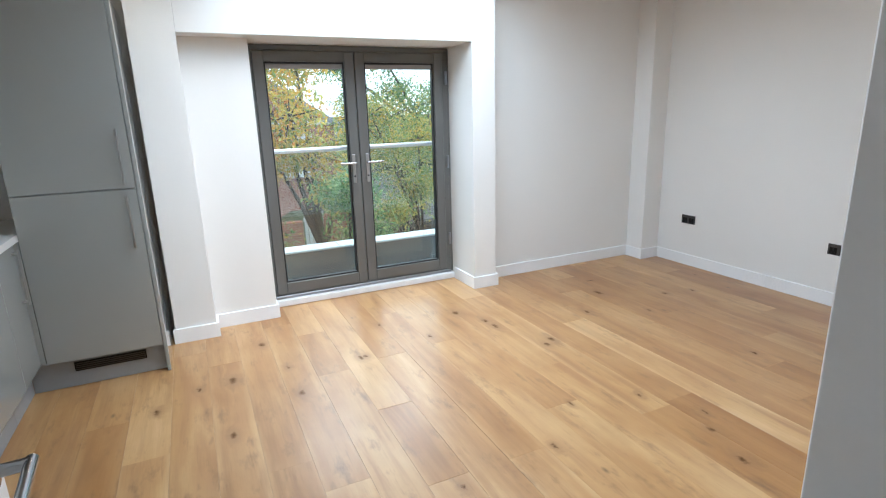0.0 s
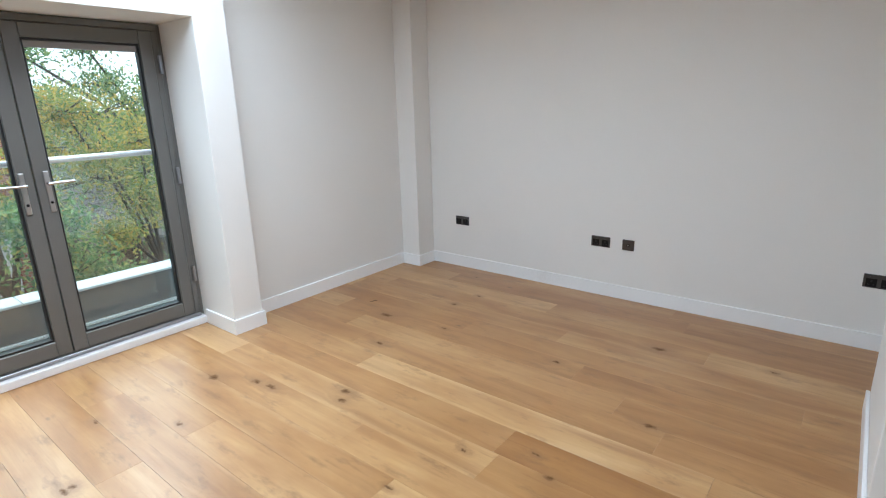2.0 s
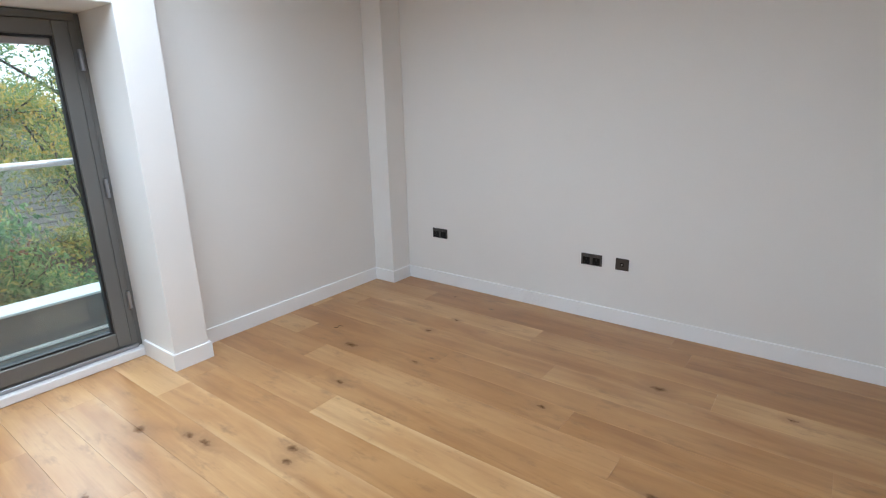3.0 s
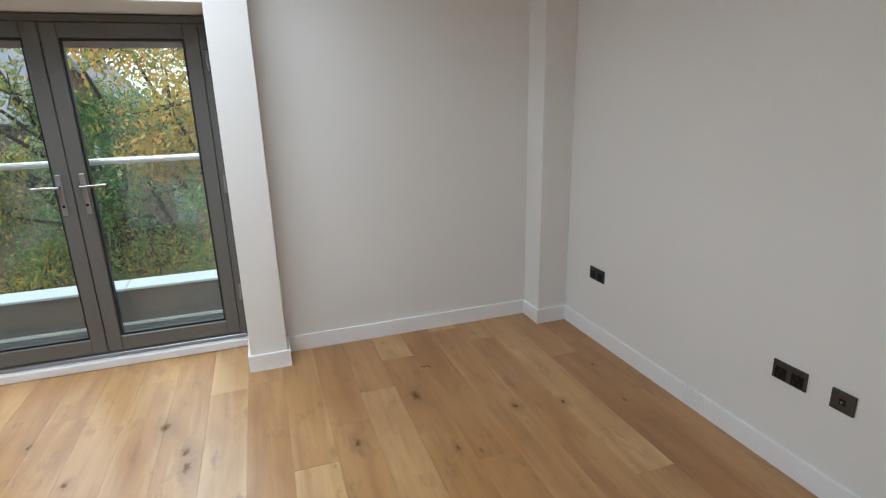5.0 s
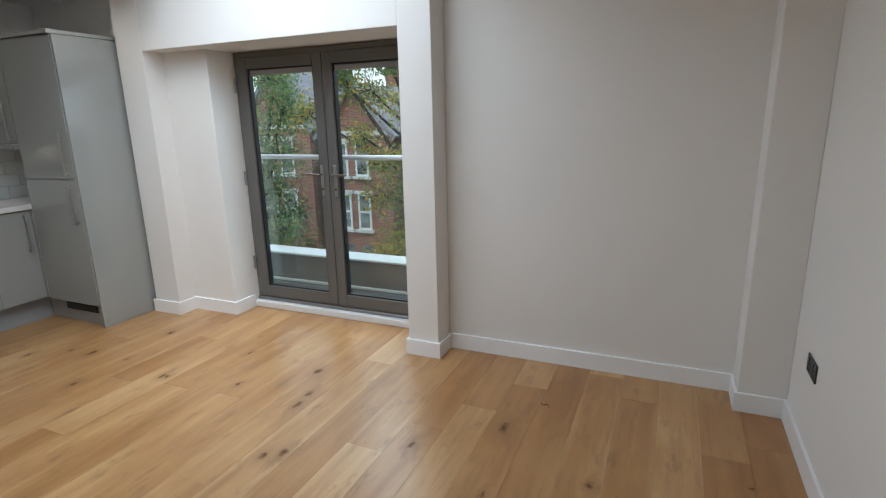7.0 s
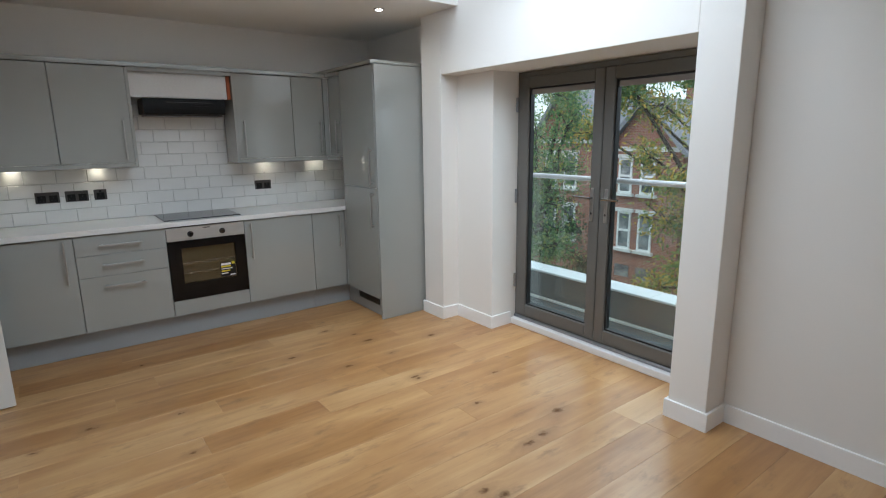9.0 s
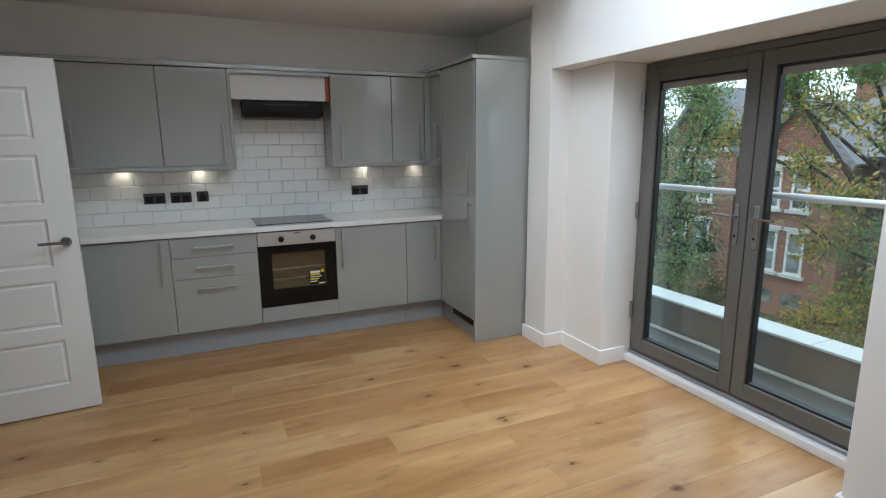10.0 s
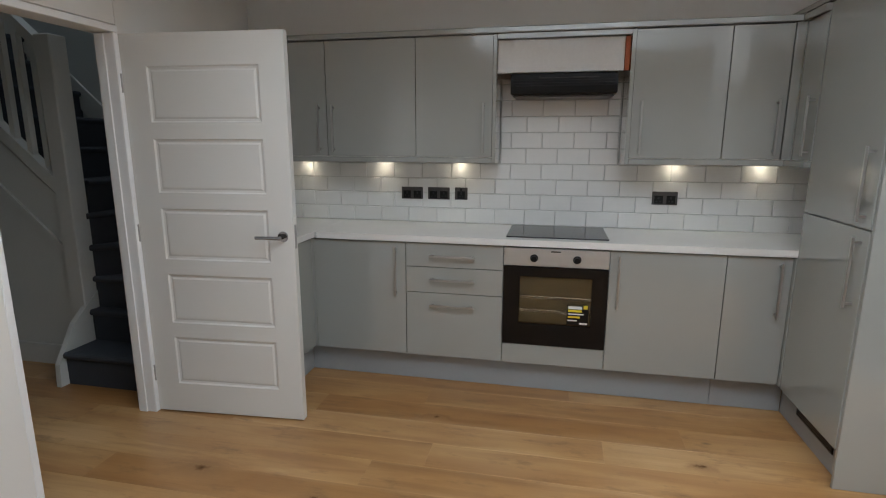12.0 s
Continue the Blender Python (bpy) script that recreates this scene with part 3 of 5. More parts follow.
def door_panel(parent, x0, x1, z0, z1, name="door", label=""):
    g = 0.0011
    return part(name, boxed((x0 + g, x1 - g, 0.0, 0.018, z0 + g, z1 - g), bevel=0.0016, seg=2), M_CAB, parent, label)


def base_cabinet(m, w, z0, z1, handle_x, label, depth=0.53):
    c = thing("base_cabinet", label, "kitchen cabinet", m, "kitchen base units")
    part("body", boxed((0.0006, w - 0.0006, 0.0195, depth, z0, z1 + 0.008)), M_CABIN, c)
    d = door_panel(c, 0, w, z0, z1)
    if handle_x:
        bar_handle(d, handle_x, z1 - 0.325, z1 - 0.022)
    return c


ZB, ZT = 0.188, 0.89
WEST = lambda y: pose(FX, y, 0, 0, 0, 90)
base_cabinet(WEST(0.752), 0.588, ZB, ZT, 0.53, "light grey gloss base cabinet with one shut door", 0.53)
base_cabinet(WEST(2.512), 0.593, ZB, ZT, 0.048, "light grey gloss base cabinet beside the oven", 0.53)
base_cabinet(WEST(3.107), 0.313, ZB, ZT, 0.255, "narrow light grey gloss base cabinet in the corner", 0.53)

dr = thing("drawer_cabinet", "light grey gloss unit of three shut drawers", "kitchen cabinet", WEST(1.342), "kitchen base units")
part("body", boxed((0.0006, 0.5814, 0.0195, 0.53, ZB, ZT + 0.008)), M_CABIN, dr)
for z0, z1 in ((0.748, ZT), (0.59, 0.746), (ZB, 0.588)):
    f = door_panel(dr, 0, 0.582, z0, z1, "drawer_front")
    bar_handle(f, (z1 - 0.072), 0.148, 0.42, upright=False)

ov = thing("oven", "built-in single oven with black glass door and steel control panel", "oven", WEST(1.926))
W = 0.584
part("body", boxed((0.003, W - 0.003, 0.03, 0.5, 0.312, 0.885)), M_OVENCAV, ov)
cp = part("control_panel", boxed((0.001, W - 0.001, -0.004, 0.028, 0.784, 0.886), bevel=0.003, seg=2), M_PANELSTEEL, ov, "brushed steel control panel")
for kx in (0.172, 0.410):
    part("knob", rods(((kx, -0.004, 0.83), (kx, -0.012, 0.83), 0.023, 0.021), ((kx, -0.012, 0.83), (kx, -0.03, 0.83), 0.017, 0.015), sides=20), M_BLACK, cp, "black control knob", smooth=True)
part("maker_plate", boxed((0.265, 0.318, -0.0055, -0.004, 0.868, 0.875)), M_BLACK, cp, "small dark badge bar")
bm = bmesh.new()
rings = [[bm.verts.new((x, y, z)) for x, z in ring] for y in (-0.006, 0.028) for ring in (
    ((0.001, 0.31), (W - 0.001, 0.31), (W - 0.001, 0.779), (0.001, 0.779)), ((0.095, 0.44), (0.498, 0.44), (0.498, 0.722), (0.095, 0.722)))]
for a, b in ((0, 1), (3, 2), (2, 0), (1, 3)):
    for i in range(4):
        j = (i + 1) % 4
        bm.faces.new((rings[a][i], rings[a][j], rings[b][j], rings[b][i]))
bmesh.ops.recalc_face_normals(bm, faces=bm.faces[:])
bmesh.ops.bevel(bm, geom=[e for e in bm.edges if abs(e.verts[0].co.y - e.verts[1].co.y) < 1e-6 and (e.verts[0].co.x - e.verts[1].co.x) * (e.verts[0].co.z - e.verts[1].co.z) == 0], offset=0.002, segments=1, affect="EDGES")
fr = part("oven_door", bm, M_GLASSBLACK, ov, "black glass oven door")
part("oven_window", boxed((0.0955, 0.4975, 0.002, 0.006, 0.4405, 0.7215)), glass("smoked_glass", (0.75, 0.71, 0.64)), fr, "smoked glass window")
part("cavity_back", boxed((0.097, 0.496, 0.026, 0.0295, 0.442, 0.72)), plain("cavity_enamel", (0.20, 0.20, 0.145), 0.35, wear=0.3, grain=30), ov)
for rz in (0.52, 0.60):
    part("oven_rack", rods(((0.1, 0.016, rz), (0.493, 0.016, rz), 0.0045), ((0.1, 0.02, rz - 0.012), (0.493, 0.02, rz - 0.012), 0.002)), M_CHROME, ov, "chrome wire rack", smooth=True)
st = part("energy_label", boxed((0.368, 0.486, -0.0078, -0.0062, 0.452, 0.566)), M_BLACK, fr, "black and yellow product sticker")
for bx0, bx1, bz0, bz1, mat in ((0.374, 0.45, 0.545, 0.562, M_WHITE), (0.374, 0.45, 0.528, 0.541, M_YELLOW), (0.458, 0.481, 0.548, 0.57, M_YELLOW), (0.374, 0.46, 0.512, 0.519, M_WHITE), (0.374, 0.44, 0.492, 0.503, M_YELLOW), (0.372, 0.425, 0.474, 0.481, M_WHITE), (0.44, 0.482, 0.456, 0.466, M_WHITE)):
    part("print_bar", boxed((bx0, bx1, -0.0086, -0.0079, bz0, bz1)), mat, st)
part("filler_panel", boxed((0.001, W - 0.001, 0.0, 0.018, ZB, 0.307), bevel=0.0016), M_CAB, ov, "light grey gloss filler below the oven")

# return run behind the room door
base_cabinet(pose(-0.452, 0.735, 0, 0, 0, 180), 0.5, ZB, ZT, 0.05, "light grey gloss base cabinet of the return run", 0.63)
solid("corner_filler", boxed((-0.995, -0.978, 0.70, 0.7505, ZB, ZT + 0.008), (-0.978, -0.953, 0.70, 0.734, ZB, ZT + 0.008)), M_CAB, "light grey filler strip in the inner corner of the base units", "filler")
solid("corner_filler", boxed((-1.0, -0.9515, 3.4212, 3.44, ZB, ZT + 0.008)), M_CAB, "light grey filler strip beside the tall cabinet", "filler")
top = thing("worktop", "white speckled stone worktop turning the corner", "worktop")
for name, plan in (("main_run", [(-1.508, 0.7602), (-0.976, 0.7602), (-0.953, 0.783), (-0.953, 3.44), (-0.958, 4.048), (-1.508, 4.048)]),
                   ("return_run", [(-1.508, 0.085), (-0.44, 0.085), (-0.44, 0.76), (-1.508, 0.76)])):
    bm = bmesh.new()
    slab(bm, plan, (0.899, 0.936))
    bmesh.ops.bevel(bm, geom=bm.edges[:], offset=0.0012, segments=1, affect="EDGES")
    part(name, bm, M_WORKTOP, top)
pln = thing("plinth", "grey plinth boards below the base units", "plinth")
for span in ((-1.066, -1.048, 0.68, 3.108, 0.002, 0.186), (-1.066, -1.048, 3.11, 3.476, 0.002, 0.186), (-1.048, -0.452, 0.662, 0.68, 0.002, 0.186)):
    part("plinth_board", boxed(span, bevel=0.001), M_PLINTH, pln)
hob = solid("hob", boxed((-1.455, -1.02, 1.932, 2.506, 0.9365, 0.9445), bevel=0.003, seg=2), M_HOB, "black glass electric hob set on the worktop", "hob")

# wall units
UX = -1.2


def wall_cabinet(m, w, handle_x, label, depth=0.31):
    c = thing("wall_cabinet", label, "kitchen cabinet", m, "kitchen wall units")
    part("body", boxed((0.0006, w - 0.0006, 0.0195, depth, 1.386, 2.082)), M_CABIN, c)
    d = door_panel(c, 0, w, 1.386, 2.08)
    bar_handle(d, handle_x, 1.41, 1.702)
    return c


UP = lambda y: pose(UX, y, 0, 0, 0, 90)
wall_cabinet(UP(0.36), 0.412, 0.365, "grey gloss wall cabinet with one shut door")
wall_cabinet(UP(0.774), 0.576, 0.045, "wide grey gloss wall cabinet with one shut door")
wall_cabinet(UP(1.352), 0.465, 0.415, "grey gloss wall cabinet beside the extractor gap")
wall_cabinet(UP(2.598), 0.484, 0.05, "grey gloss wall cabinet with one shut door beside the extractor gap")
wall_cabinet(UP(3.084), 0.292, 0.25, "narrow grey gloss wall cabinet")
wall_cabinet(pose(-1.188, 3.425, 0, 0, 0, 0), 0.228, 0.19, "narrow grey gloss wall cabinet turned beside the tall unit", 0.6)
for name, y0, y1 in (("end_panel", 1.8178, 1.838), ("end_panel", 2.576, 2.5978)):
    solid(name, boxed((-1.508, UX + 0.004, y0, y1, 1.352, 2.08), bevel=0.001), M_CAB, "grey gloss end panel of the wall units", "panel", group="end panels")
solid("corner_post", boxed((-1.222, -1.19, 3.378, 3.424, 1.386, 2.08)), M_CAB, "grey corner post between the wall units", "filler")
solid("cornice", boxed((-1.5, -1.176, 0.36, 3.40, 2.084, 2.116), (-1.5, -0.35, 3.40, 4.05, 2.122, 2.15), (-1.2, -0.955, 3.40, 3.7, 2.084, 2.118), bevel=0.004), M_CAB, "grey cornice moulding along the top of the wall units", "cornice")
solid("light_pelmet", boxed((-1.232, -1.196, 0.36, 1.817, 1.352, 1.384), bevel=0.003), M_CAB, "grey pelmet along the bottom of the wall units", "pelmet", group="pelmets")
solid("light_pelmet", boxed((-1.232, -1.196, 2.5985, 3.4, 1.352, 1.384), (-1.198, -0.955, 3.395, 3.43, 1.352, 1.384), bevel=0.003), M_CAB, "grey pelmet turning the corner below the wall units", "pelmet", group="pelmets")
solid("header_rail", boxed((-1.222, -1.2, 1.84, 2.574, 2.056, 2.082)), M_CAB, "grey rail bridging the gap above the extractor", "rail")
solid("backing_board", boxed((-1.262, -1.244, 1.84, 2.546, 1.872, 2.055), bevel=0.001), M_PANEL, "bare white board bridging the wall units above the extractor", "board")
solid("board_edge", boxed((-1.29, -1.236, 2.548, 2.574, 1.872, 2.055), bevel=0.002), M_ORANGE, "bare orange edge of a cut board in the extractor gap", "board")

eh = thing("extractor_hood", "black visor cooker hood hung below a white board", "cooker hood", pose(-1.49, 2.218, 1.74))
bm = bmesh.new()
prof = [(0.0, 0.128), (0.25, 0.128), (0.266, 0.115), (0.268, 0.03), (0.262, 0.008), (0.0, 0.008)]
slab(bm, [(a, b) for a, b in prof], (-0.3, 0.3))
for v in bm.verts:
    v.co = Vector((v.co.x, v.co.z, v.co.y))
bmesh.ops.bevel(bm, geom=bm.edges[:], offset=0.004, segments=2, affect="EDGES")
part("hood_body", bm, M_BLACK, eh, smooth=True)
for gz in (0.055, 0.07, 0.085):
    part("front_ridge", boxed((0.255, 0.2715, -0.285, 0.285, gz, gz + 0.005)), M_BLACK, eh)
part("trim_strip", rods(((0.2665, -0.14, 0.098), (0.2665, 0.2, 0.098), 0.003)), M_NICKEL, eh)
part("filter_tray", boxed((0.02, 0.23, -0.285, 0.285, -0.006, 0.007), bevel=0.003), M_NICKEL, eh, "dark filter grille underneath")

for led_y in LED_Y:
    L = thing("cabinet_spotlight", "small round warm light under the wall units, lit", "light", pose(-1.462, led_y, 1.372), "under-cabinet lights")
    part("rim", rods(((0, 0, -0.001), (0, 0, 0.014), 0.032), sides=24), M_STEEL, L, smooth=True)
    part("lens", rods(((0, 0, -0.004), (0, 0, -0.0012), 0.024), sides=24), M_LED, L, "glowing warm lens")

# tall fridge housing
tu = thing("tall_cabinet", "tall grey gloss cabinet for a built-in fridge freezer, two shut doors", "tall cabinet", pose(-0.95, 3.425, 0))
part("body", boxed((0.001, 0.586, 0.0195, 0.6, 0.178, 2.118)), M_CABIN, tu)
for z0, z1, h0, h1 in ((0.178, 1.133, 0.80, 1.10), (1.137, 2.118, 1.165, 1.465)):
    d = door_panel(tu, 0, 0.586, z0, z1)
    bar_handle(d, 0.535, h0, h1)
part("side_panel", boxed((0.588, 0.607, 0.004, 0.62, 0.002, 2.118), bevel=0.0015), M_CAB, tu, "tall grey gloss end panel")
pl = part("plinth_board", boxed((-0.097, 0.586, 0.053, 0.066, 0.002, 0.176)), M_PLINTH, tu)
part("vent_frame", boxed((0.115, 0.485, 0.046, 0.0495, 0.094, 0.15)), M_BLACK, pl, "black ventilation grille")
for vz in (0.1, 0.112, 0.124, 0.136):
    part("vent_slat", boxed((0.12, 0.48, 0.0415, 0.0455, vz, vz + 0.006)), M_NICKEL, pl)


# ---- sockets ----
def socket(m, w, label, gangs):
    s = thing("wall_socket" if gangs else "aerial_socket", label, "socket", m, "black nickel sockets")
    part("plate", boxed((-w / 2, w / 2, -0.008, 0.0, -0.041, 0.041), bevel=0.003, seg=2), M_NICKEL, s)
    for i in range(gangs):
        cx = (i - (gangs - 1) / 2) * 0.072 if gangs > 1 else 0
        part("insert", boxed((cx - 0.026, cx + 0.026, -0.0095, -0.008, -0.034, 0.016), bevel=0.0006), M_BLACK, s, "black insert")
        part("pin_hole", boxed((cx - 0.004, cx + 0.004, -0.0106, -0.0096, -0.006, 0.009), (cx - 0.016, cx - 0.006, -0.0106, -0.0096, -0.024, -0.018), (cx + 0.006, cx + 0.016, -0.0106, -0.0096, -0.024, -0.018)), M_FRAME_DARK, s)
        part("switch", boxed((cx - 0.008, cx + 0.008, -0.0125, -0.008, 0.018, 0.036), bevel=0.001), M_NICKEL if gangs > 1 else M_BLACK, s, "rocker switch")
    if not gangs:
        part("insert", boxed((-0.012, 0.012, -0.0095, -0.008, -0.012, 0.012)), M_BLACK, s)
        part("connector", rods(((0, -0.0095, 0), (0, -0.014, 0), 0.005)), M_STEEL, s)
    return s


EAST = lambda y, z: pose(EX, y, z, 0, 0, -90)
first = socket(EAST(3.49, 0.441), 0.15, "double black nickel socket on the plain wall", 2)
copy_thing(first, EAST(2.16, 0.430))
copy_thing(first, EAST(0.472, 0.425))
socket(EAST(1.945, 0.430), 0.09, "single black nickel aerial outlet on the plain wall", 0)
TX = -1.5045
for sy in (1.244, 1.429, 2.868):
    copy_thing(first, pose(TX, sy, 1.134, 0, 0, 90))["label"] = "double black nickel socket on the tiled splashback"
socket(pose(TX, 1.583, 1.135, 0, 0, 90), 0.086, "single black nickel switched outlet on the tiles", 1)

# a scrap of dark thread on the boards
thread = bpy.data.curves.new("thread", "CURVE")
thread.dimensions, thread.bevel_depth, thread.bevel_resolution = "3D", 0.0016, 1
line = thread.splines.new("BEZIER")
line.bezier_points.add(3)
for bp, at in zip(line.bezier_points, ((2.995, 3.545), (3.012, 3.528), (3.03, 3.54), (3.047, 3.512))):
    bp.co, bp.handle_left_type, bp.handle_right_type = (*at, 0.002), "AUTO", "AUTO"
thread.materials.append(M_BLACK)
tagged(new("thread", thread), "short scrap of dark thread lying on the oak boards", "thread")

# downlight
dl = thing("downlight", "round recessed ceiling light, lit, with a chrome rim", "light", pose(-0.25, 3.44, CEIL))
part("rim", rods(((0, 0, -0.006), (0, 0, 0.0), 0.036, 0.04), sides=28), M_CHROME, dl, smooth=True)
part("lens", rods(((0, 0, -0.0085), (0, 0, -0.0065), 0.025), sides=28), M_LAMP, dl, "glowing lens")


# ---- panelled door, open into the room ----
def room_door():
    d = thing("panel_door", "white five-panel wooden door standing open on chrome lever handles", "door", pose(-0.338, 0.085, 0.008, 0, 0, 3.9), kind="structure")
    w, h, t = 0.845, 1.981, 0.04
    s, zs, ph = 0.132, [0.165 + 0.349 * i for i in range(5)], 0.268
    spans = [(-t, 0, 0, s, 0, h), (-t, 0, w - s, w, 0, h), (-t, 0, s, w - s, 0, zs[0])]
    for i, z in enumerate(zs):
        spans.append((-t, 0, s, w - s, z + ph, zs[i + 1] if i < 4 else h))
    leaf_ob = part("leaf", boxed(*spans), M_DOORPAINT, d)
    for z in zs:
        bm = bmesh.new()
        # a panel: sunk moulding, then a raised flat field, on both faces
        for x, dx in ((0.0, -1), (-t, 1)):
            loops = []
            for inset, deep in ((0.0, 0.0005), (0.006, 0.0075), (0.016, 0.0095), (0.026, 0.004)):
                loops.append([bm.verts.new((x + dx * deep, y, zz)) for y, zz in ((s + inset, z + inset), (w - s - inset, z + inset), (w - s - inset, z + ph - inset), (s + inset, z + ph - inset))])
            for a, b in zip(loops, loops[1:]):
                for i in range(4):
                    j = (i + 1) % 4
                    bm.faces.new((a[i], a[j], b[j], b[i]))
            bm.faces.new(loops[-1])
        part("panel", bm, M_DOORPAINT, leaf_ob)
    for side, x in ((1, 0.0), (-1, -t)):
        rose = part("rose", rods(((x, 0.787, 1.0), (x + side * 0.009, 0.787, 1.0), 0.027, 0.025), sides=24), M_DARKCHROME, leaf_ob, "round chrome rose", smooth=True)
        part("lever", rods(((x + side * 0.008, 0.787, 1.0), (x + side * 0.052, 0.787, 1.0), 0.01), ((x + side * 0.05, 0.797, 1.0), (x + side * 0.052, 0.665, 1.0), 0.0095, 0.0085), sides=14), M_DARKCHROME, rose, "chrome lever handle", smooth=True)
    part("latch_plate", boxed((-0.031, -0.009, w - 0.0005, w + 0.0015, 0.94, 1.06)), M_STEEL, leaf_ob, "steel latch plate")
    for hz in (0.22, 1.0, 1.75):
        part("hinge", rods(((0.004, -0.004, hz - 0.045), (0.004, -0.004, hz + 0.045), 0.006)), M_STEEL, d, "steel butt hinge", smooth=True)
    return d


room_door()
solid("door_frame", boxed((-0.345, -0.314, -0.032, 0.083, 0, 1.992), (0.515, 0.544, -0.05, 0.279, 0, 1.992), (-0.345, 0.544, -0.05, 0.083, 1.994, 2.026),
                          (-0.3135, -0.306, -0.02, 0.03, 0, 1.99), bevel=0.003), M_TRIM, "white painted door lining of the open doorway", "door frame", "structure")

# ---- hall and stairs ----
solid("wall_hall", boxed((-4.2, -4.1, -3.2, -0.035, -0.3, 4.8), (-4.2, 1.9, -3.3, -3.2, -0.3, 4.8), (1.8, 1.9, -3.2, -0.035, -0.3, 4.8), (-4.1, WX - 0.12, -0.14, -0.036, -0.3, 4.8), (WX - 0.12, 1.8, -0.14, -0.036, 2.76, 4.8)), M_HALL,
      "pale grey-green hall walls", "wall", "structure")
# the opening is unseen, added so that light reaches the stairs
solid("ceiling_hall", boxed((-0.9, 1.9, -3.3, -0.036, 4.8, 4.95), (-4.2, -0.9, -3.3, -1.6, 4.8, 4.95), (-4.2, -1.56, -1.6, -0.036, 4.8, 4.95), (-1.56, -0.9, -0.6, -0.036, 4.8, 4.95)), M_CEIL, "white hall ceiling with an added opening that lets in light", "ceiling", "structure")
sc = thing("staircase", "turning stairs with dark grey carpet, winders and white strings", "staircase")
RISE = 0.205
NP = (-0.80, -0.72)            # the newel that the winders turn about
PLANS = [[(-0.51, -0.70), (-0.51, -0.05), (-0.80, -0.05), (-0.80, -0.70)], [(-0.735, -0.70), (-0.735, -0.05), (-0.82, -0.05), (-0.82, -0.70)],
         [NP, (-0.80, -0.05), (-1.233, -0.05)], [NP, (-1.233, -0.05), (-1.55, -0.05), (-1.55, -0.367)], [NP, (-1.55, -0.367), (-1.55, -0.72)]]
PLANS += [[(-0.84, -0.72 - 0.225 * k), (-1.55, -0.72 - 0.225 * k), (-1.55, -0.95 - 0.225 * k), (-0.84, -0.95 - 0.225 * k)] for k in range(6)]
for i, plan in enumerate(PLANS):
    bm = bmesh.new()
    slab(bm, plan, (0.0 if i < 5 else RISE * (i - 2), RISE * (i + 1)))
    # a soft nosing along the riser
    (ax, ay), (bx, by) = plan[0], plan[1]
    rod(bm, (ax, ay, RISE * (i + 1) - 0.018), (bx, by, RISE * (i + 1) - 0.018), 0.021, 0.021, 10)
    part("carpeted_step", bm, M_CARPET, sc, "charcoal carpeted step", smooth=True)
bm = bmesh.new()
slab(bm, [(-0.455, 0.0), (-0.465, 0.14), (-0.60, 0.36), (-0.80, 0.52), (-0.80, 0.0)], (-0.035, 0.0))
for v in bm.verts:
    v.co = Vector((v.co.x, v.co.z - 0.703, v.co.y))
part("string", bm, M_STAIRPAINT, sc, "white painted stair string")
bm = bmesh.new()
slab(bm, [(-0.10, 0.95), (-0.10, 1.12), (-0.75, 1.32), (-2.3, 2.75), (-2.3, 2.58), (-0.75, 1.1)], (-1.555, -1.535))
for v in bm.verts:
    v.co = Vector((v.co.z, v.co.x, v.co.y))
part("wall_string", bm, M_STAIRPAINT, sc, "white wall string along the turning stairs")

up = thing("stair_balustrade", "white stair balustrade with square newel, spindles and a panelled spandrel below", "balustrade", pose(0, 0.08, 0))
part("newel", boxed((-0.82, -0.70, -0.90, -0.79, 0.0, 2.09), bevel=0.006), M_STAIRPAINT, up)
bm = bmesh.new()
slab(bm, [(-0.90, 0.0), (-0.90, 1.10), (-2.3, 2.35), (-2.3, 0.0)], (-0.80, -0.755))
for v in bm.verts:
    v.co = Vector((v.co.z, v.co.x, v.co.y))
part("spandrel", bm, M_STAIRPAINT, up)
for lift, thick, x1 in ((1.13, 0.1, -0.735), (0.74, 0.05, -0.74), (1.98, 0.075, -0.735)):
    bm = bmesh.new()
    slab(bm, [(-0.90, lift), (-0.90, lift + thick), (-2.3, lift + thick + 1.25), (-2.3, lift + 1.25)], (-0.80, x1))
    for v in bm.verts:
        v.co = Vector((v.co.z, v.co.x, v.co.y))
    part("sloping_rail", bm, M_STAIRPAINT, up)
for i in range(11):
    y = -0.98 - 0.115 * i
    z = 1.22 - (y + 0.90) * 0.89
    part("spindle", boxed((-0.788, -0.752, y - 0.018, y + 0.018, z, z + 0.78)), M_STAIRPAINT, up)
solid("baseboard", boxed((-0.754, -0.735, -2.3, -0.825, 0, 0.14), bevel=0.003), M_STAIRPAINT, "white skirting below the stair spandrel", "skirting", "structure")
solid("stair_wall", boxed((-1.66, -1.556, -3.19, -0.15, 0, 4.7)), M_HALL, "dim hall wall beyond the stairs", "wall", "structure")

# ---- outside ----


def ground_height(x, y):
    """Street level far below the flat, rising to a garden terrace on the one side."""
    k = max(0.0, min(1.0, (x + 0.5) / 4.0)) * max(0.0, min(1.0, (y - 8) / 6.0))
    return -6.0 + 3.1 * k * k * (3 - 2 * k)


